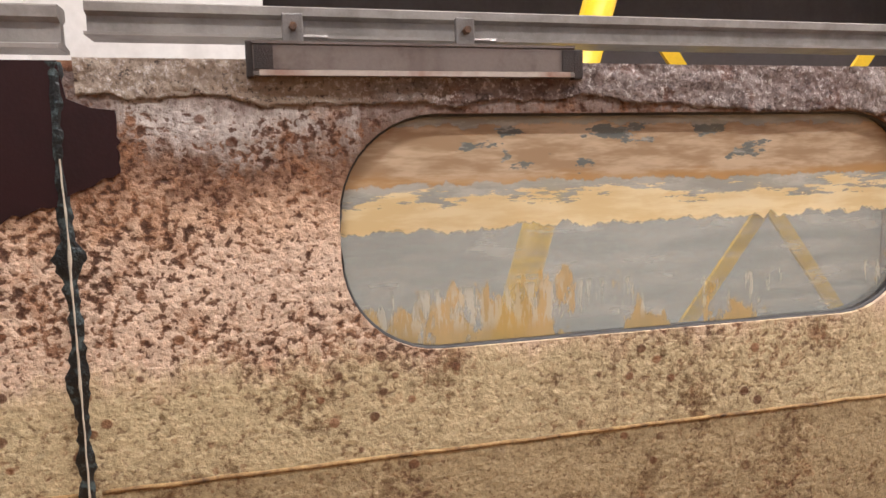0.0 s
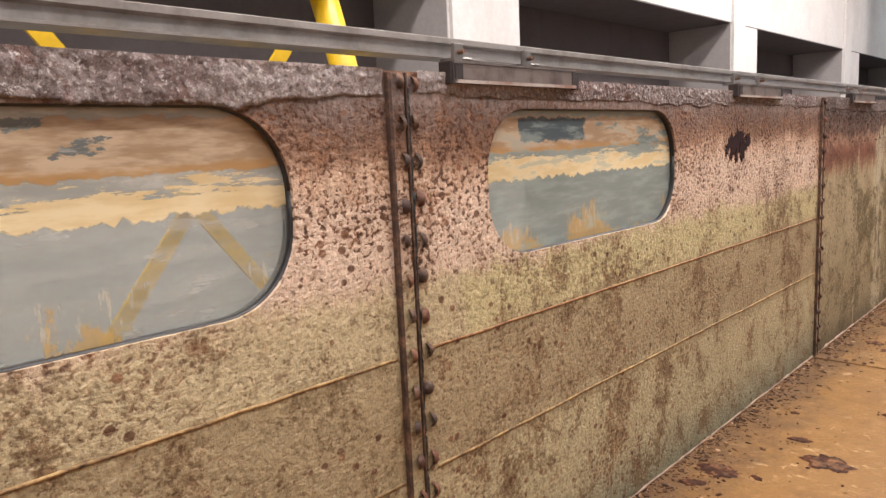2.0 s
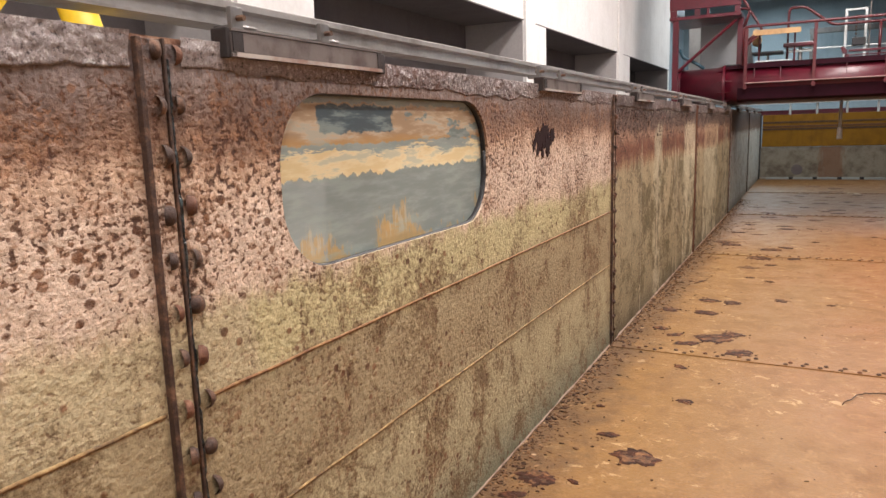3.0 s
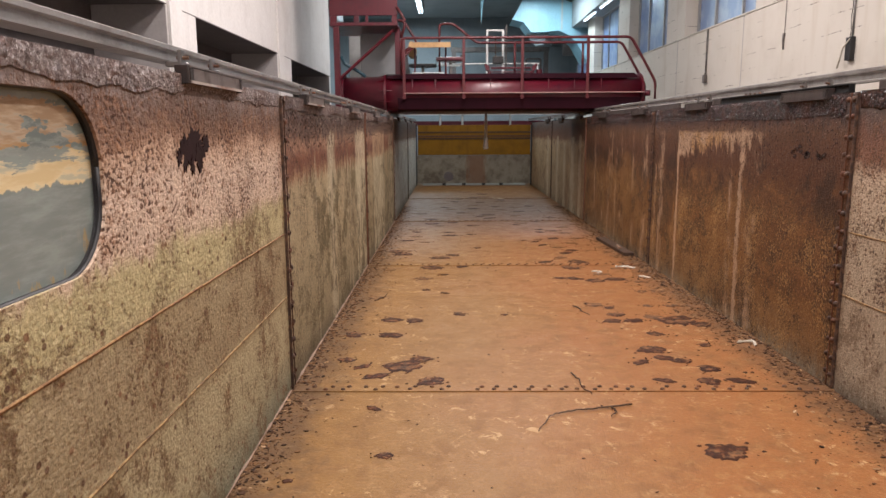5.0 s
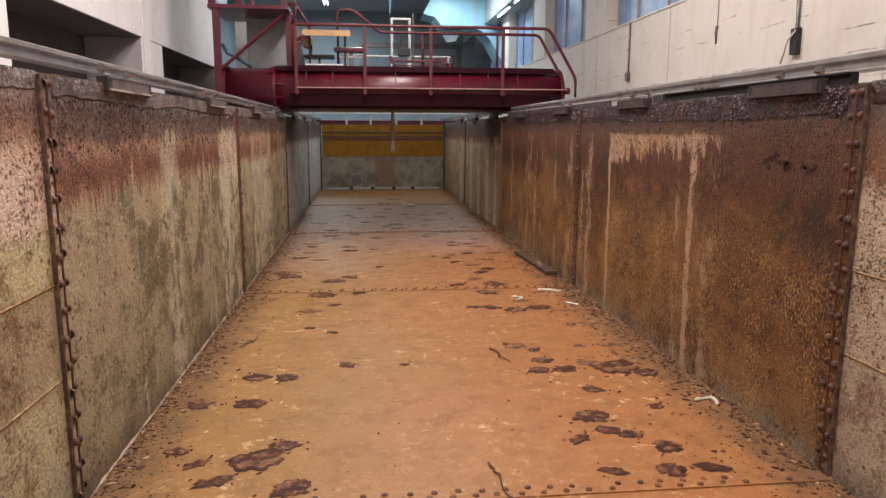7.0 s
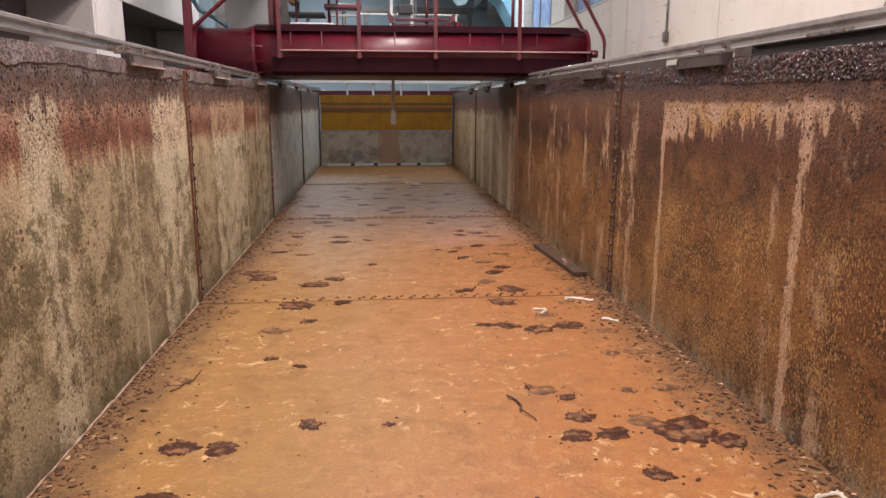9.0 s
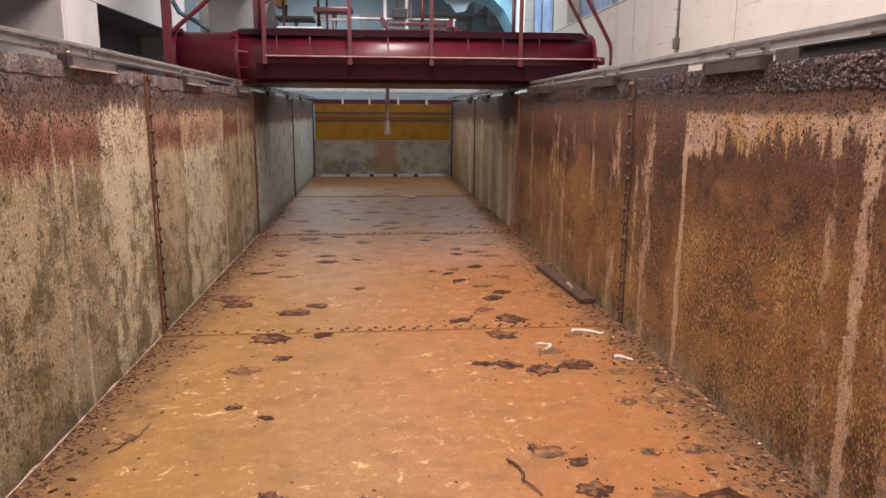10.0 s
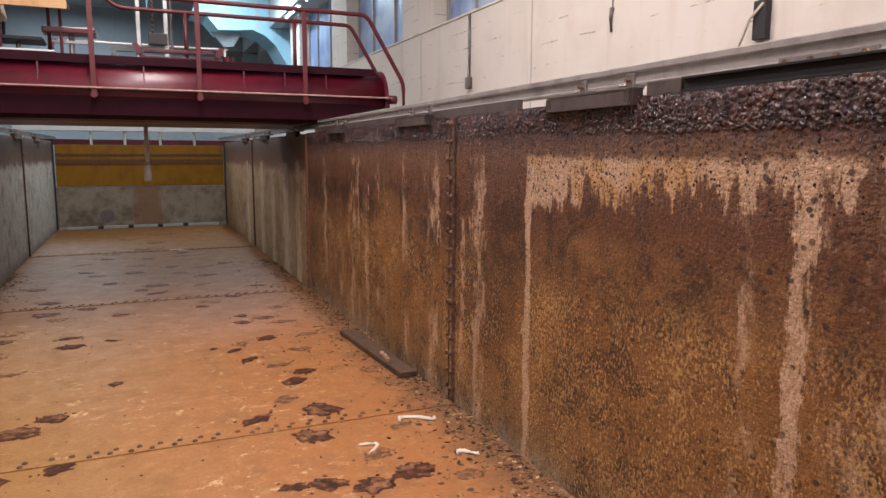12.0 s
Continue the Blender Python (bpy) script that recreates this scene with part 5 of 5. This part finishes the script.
def rag(x, y, turn, long, label):
    """A thin crumpled strip of white stuff on the floor."""
    bm = bmesh.new()
    rows = []
    for k in range(15):
        u = k / 14
        cx, cy = (u - .5) * long, .35 * long * math.sin(u * 5 + turn)
        w = .005 + .013 * abs(math.sin(u * 4 + turn * 2)) + .008 * noise.noise((u * 11, turn, 2))
        h = .006 + .022 * abs(noise.noise((u * 9, turn, 0)))
        rows.append([bm.verts.new((cx, cy - w, .003)), bm.verts.new((cx, cy, h + .004)), bm.verts.new((cx + .004, cy + w, .003))])
    for a, b in zip(rows, rows[1:]):
        for j in range(2):
            bm.faces.new((a[j], a[j + 1], b[j + 1], b[j]))
    made = bmesh.ops.extrude_face_region(bm, geom=bm.faces[:])
    for v in made["geom"]:
        if isinstance(v, bmesh.types.BMVert):
            v.co.z += .003
    bm.transform(pose(x, y, .0, 0, 0, turn * 57))
    tagged(part("rag", bm, LITTER, smooth=True), label, "rag", "white scraps on the floor")


rag(.90, 10.97, 1.9, .12, "curled white scrap on the ochre mud")
rag(1.24, 11.24, .3, .19, "long white scrap on the ochre mud")
rag(1.31, 10.73, .1, .10, "short white scrap beside the brown wall")
rag(1.44, 8.53, 2.4, .12, "thin white scrap beside the brown wall")
rag(.39, 18.9, .2, .22, "white scrap far down the tank floor")


def twig(points, r, label):
    pts = []
    for (xa, ya), (xb, yb) in zip(points, points[1:]):
        for k in range(6):
            u = k / 6
            pts.append((xa + (xb - xa) * u + .012 * noise.noise((xa * 9 + u * 4, ya, 0)), ya + (yb - ya) * u + .012 * noise.noise((xa, ya * 9 + u * 4, 3)), r + .004 + .008 * abs(noise.noise((u * 3, xa, ya)))))
    pts.append((*points[-1], r))
    tagged(part("twig", rod(pts, r, 6, taper=lambda u: 1 - .55 * u), TWIG, smooth=True), label, "twig", "twigs on the floor")


twig([(.34, 7.42), (.12, 7.36), (-.02, 7.33), (-.12, 7.27), (-.20, 7.09)], .005, "long bent twig on the ochre mud")
twig([(.22, 7.39), (.24, 7.33), (.20, 7.26)], .005, "short forked twig end")
twig([(.10, 7.92), (.13, 7.80), (.12, 7.66), (.16, 7.58)], .005, "thin twig across the rivet line")
twig([(.40, 9.55), (.44, 9.46), (.43, 9.38), (.48, 9.27)], .006, "crooked dark twig on the ochre mud")
twig([(-1.30, 9.75), (-1.22, 9.90), (-1.21, 10.05)], .0035, "dark twig among the flakes")


# dark tracks in the mud
def track_mesh(name, seed, squash, gap):
    """A low ragged patch of wet mud, with its middle partly dried and drops flung round it."""
    bm = bmesh.new()

    def patch_at(cx, cy, rx, ry, n, rings, wild):
        grid = [[bm.verts.new((cx, cy, .0045))] * n]
        for q in range(1, rings + 1):
            ring = []
            for k in range(n):
                a = math.tau * k / n
                u, v = math.cos(a), math.sin(a)
                m = 1 + wild * (.55 * noise.noise((u * 1.2 + seed, v * 1.2, cx * 3)) + .38 * noise.noise((u * 3.1 + seed, v * 3.1, 2)) + .22 * noise.noise((u * 8 + seed, v * 8, 7)))
                d = m * q / rings
                h = .0006 if q == rings else .0045 + .0035 * noise.noise((u * d * 4 + seed, v * d * 4, 1))
                ring.append(bm.verts.new((cx + rx * d * u, cy + ry * d * v, max(.0006, h))))
            grid.append(ring)
        for q in range(rings):
            for k in range(n):
                j = (k + 1) % n
                f = bm.faces.new((grid[0][0], grid[1][k], grid[1][j]) if q == 0 else (grid[q][k], grid[q + 1][k], grid[q + 1][j], grid[q][j]))
                c = f.calc_center_median()
                worn = noise.noise((c.x * 3.5 + seed * 2, c.y * 3.5, 4)) - .9 * (c.x * gap[0] + c.y * gap[1])
                f.material_index = 1 if n > 20 and q < rings - 1 and worn > gap[2] else 0
    patch_at(0, 0, .5, .50 * squash, 40, 5, .85)
    rnd = random.Random(int(seed * 10))
    for _ in range(4):
        a, d, k = rnd.uniform(0, math.tau), rnd.uniform(.5, .85), rnd.uniform(.02, .06)
        patch_at(d * math.cos(a), d * math.sin(a), k * 1.3, k, 9, 2, .8)
    me = mesh_of(name, bm, WET, True)
    me.materials.append(OLD)
    return me


SHAPES = ((.3, .9, (0, .9, .1)), (4.1, .7, (.8, .2, .25)), (7.7, 1.1, (-.6, .7, .0)), (11.3, .8, (.3, -.8, .3)), (15.9, .62, (0, 0, .6)), (19.2, 1.0, (.5, .9, -.1)), (23.8, .75, (-.9, .1, .15)), (28.4, .85, (0, 0, .7)), (33.1, .95, (-.3, -.9, .1)))
TRACKS = [track_mesh("mud_track", *q) for q in SHAPES]
OLD_TRACKS = []
for me in TRACKS:
    me2 = me.copy()
    me2.materials[0] = OLD
    me2.materials[1] = MUD
    OLD_TRACKS.append(me2)
NEAR = ((-1.09, 9.15, .16), (-.92, 9.14, .16), (-.56, 9.33, .11), (-.2, 9.3, .06), (-1.07, 8.74, .19), (-1.34, 8.75, .13), (-1.19, 8.06, .12), (-.93, 8.07, .24),
        (-.82, 8.2, .14), (-1.08, 7.89, .16), (-.76, 7.80, .17), (-1.31, 8.19, .12), (.62, 9.12, .14), (.8, 9.12, .16), (.7, 9.30, .13), (1.13, 9.13, .29),
        (.86, 8.76, .12), (1.28, 9.01, .15), (.72, 8.40, .19), (.59, 8.14, .13), (.76, 8.22, .14), (.85, 8.16, .13), (1.13, 8.49, .09), (.97, 8.02, .16), (.64, 7.80, .14), (.89, 7.79, .16))
MID = ((-1.04, 6.09, .18), (-1.38, 5.74, .16), (-1.20, 6.27, .11), (-1.22, 5.76, .06), (-1.42, 5.56, .12), (-1.05, 7.39, .10), (-1.33, 6.60, .05), (.65, 6.87, .20), (1.08, 7.80, .17), (-1.06, 5.56, .13), (-.9, 5.37, .19), (-1.26, 5.04, .18), (-.94, 6.84, .08), (.67, 11.23, .19), (.47, 10.71, .13), (.61, 10.68, .18), (.79, 10.59, .17),
       (1.0, 10.66, .20), (-.51, 11.32, .15), (-.84, 11.28, .25), (-.71, 10.89, .12), (-.86, 10.2, .08), (-.68, 10.06, .09), (.54, 9.66, .08), (.7, 9.52, .09),
       (-.75, 11.86, .22), (-.60, 12.03, .16), (-1.2, 12.1, .22), (-1.3, 12.28, .2), (-.3, 12.54, .1), (.76, 12.16, .19), (.86, 12.34, .16), (.56, 12.75, .15), (.44, 11.58, .18), (.80, 11.59, .22))
FAR = ((-.63, 13.6, .2), (-.66, 13.88, .16), (-.35, 13.68, .1), (-1.12, 13.95, .15), (-1.2, 13.15, .16), (-.93, 14.86, .22), (.35, 13.12, .07), (.50, 13.03, .14), (.78, 13.3, .18), (.88, 14.01, .16),
       (.67, 13.9, .16), (.68, 14.16, .14), (.4, 14.7, .14), (.03, 16.02, .24), (-.13, 15.79, .16), (.02, 15.55, .2), (-.44, 16.3, .17), (.23, 17.31, .18), (-.02, 18.15, .18), (.11, 20.0, .25),
       (-.95, 15.4, .2), (-.6, 15.0, .16), (-1.15, 16.2, .18), (.75, 15.1, .18), (1.05, 15.6, .16), (.6, 16.5, .2), (-.75, 17.2, .2), (-.2, 17.0, .22), (.9, 17.4, .18), (.45, 18.6, .2), (-.55, 18.3, .2), (-.1, 19.2, .22), (.2, 15.2, .14), (-.3, 14.6, .14))
FADED = ((.59, 9.62, .16), (.98, 9.22, .18), (.65, 11.84, .17), (1.23, 10.52, .15), (1.28, 10.14, .14), (1.11, 10.12, .13), (1.21, 9.6, .13), (1.03, 9.58, .1), (-1.13, 11.4, .1), (-1.29, 11.16, .13),
         (1.26, 9.59, .13), (1.44, 9.55, .13), (.74, 12.55, .17), (.95, 12.9, .16), (1.1, 13.3, .16), (1.0, 13.8, .2), (1.05, 14.4, .18), (.3, 16.8, .2), (-.6, 16.9, .2), (.5, 15.9, .2), (-.9, 10.7, .2), (-1.1, 13.5, .16), (1.3, 12.2, .15),
         (-1.2, 12.3, .18), (-.95, 13.0, .15), (-1.15, 14.2, .2), (-.8, 14.6, .16), (.55, 13.2, .15), (.85, 14.0, .17), (.5, 14.9, .2), (-.2, 17.6, .22), (.4, 18.3, .22), (-.5, 18.8, .24), (.1, 19.3, .25), (.6, 17.2, .2), (-.8, 17.9, .2), (-.3, 20.6, .28), (.3, 21.2, .28), (.9, 10.9, .15), (1.15, 11.2, .14), (-1.3, 9.9, .14))
for rows, meshes, label in ((NEAR, TRACKS, "dark wet footprint in the ochre mud"), (MID, TRACKS, "dark wet footprint in the ochre mud"), (FAR, TRACKS, "dark wet footprint in the ochre mud"), (FADED, OLD_TRACKS, "faded drying footprint in the ochre mud")):
    for x, y, w in rows:
        k = random.randrange(len(meshes)) if w < .22 else 5
        ob = new("footprint", meshes[k])
        ob.matrix_basis = pose(x, y, .0005, 0, 0, random.choice((0, 180)) + random.uniform(-40, 40)) @ Matrix.Diagonal((w * .98, w * .84, 1, 1))
        tagged(ob, label, "footprint", "footprints in the mud")


def debris(name, count, pick, label, size):
    """Loose flakes, many small ragged chips lying flat."""
    verts, faces = [], []
    for _ in range(count):
        x, y = pick()
        r = size * random.choice((.35, .4, .5, .5, .6, .7, .8, 1, 1.3, 2.0))
        a0, q, h = random.uniform(0, 6.28), random.uniform(.25, .8), min(.005, random.uniform(.06, .26) * r)
        i, n = len(verts), random.choice((4, 5, 5, 6))
        tx, ty = random.uniform(-.3, .3), random.uniform(-.3, .3)
        for lift in (0, 1):
            for k in range(n):
                a = 6.28319 * k / n
                u, v = r * math.cos(a) * random.uniform(.7, 1.2), r * q * math.sin(a) * random.uniform(.7, 1.2)
                verts.append((x + u * math.cos(a0) - v * math.sin(a0), y + u * math.sin(a0) + v * math.cos(a0), .0008 + max(0, tx * u + ty * v + .2 * r) * lift * .6 + lift * h * .5))
        faces.append(tuple(range(i + n, i + 2 * n)))
        for k in range(n):
            j = (k + 1) % n
            faces.append((i + k, i + j, i + n + j, i + n + k))
    me = bpy.data.meshes.new(name)
    me.from_pydata(verts, [], faces)
    me.materials.append(FLAKES)
    return tagged(new(name, me), label, "debris", kind="stuff")


def beside(s):
    def pick():
        return s * (1.545 - min(.55, random.expovariate(15 if s < 0 else 8.5))), random.uniform(2.0, 17.5)
    return pick


debris("rust_flakes", 12000, beside(-1), "loose rust and paint flakes along the wall foot", .008)
debris("rust_flakes", 14000, beside(1), "loose rust and paint flakes along the wall foot", .0085)
debris("loose_grit", 2400, lambda: (random.uniform(-1.5, 1.5), random.uniform(3, 17)), "scattered grit and chips on the mud", .005)
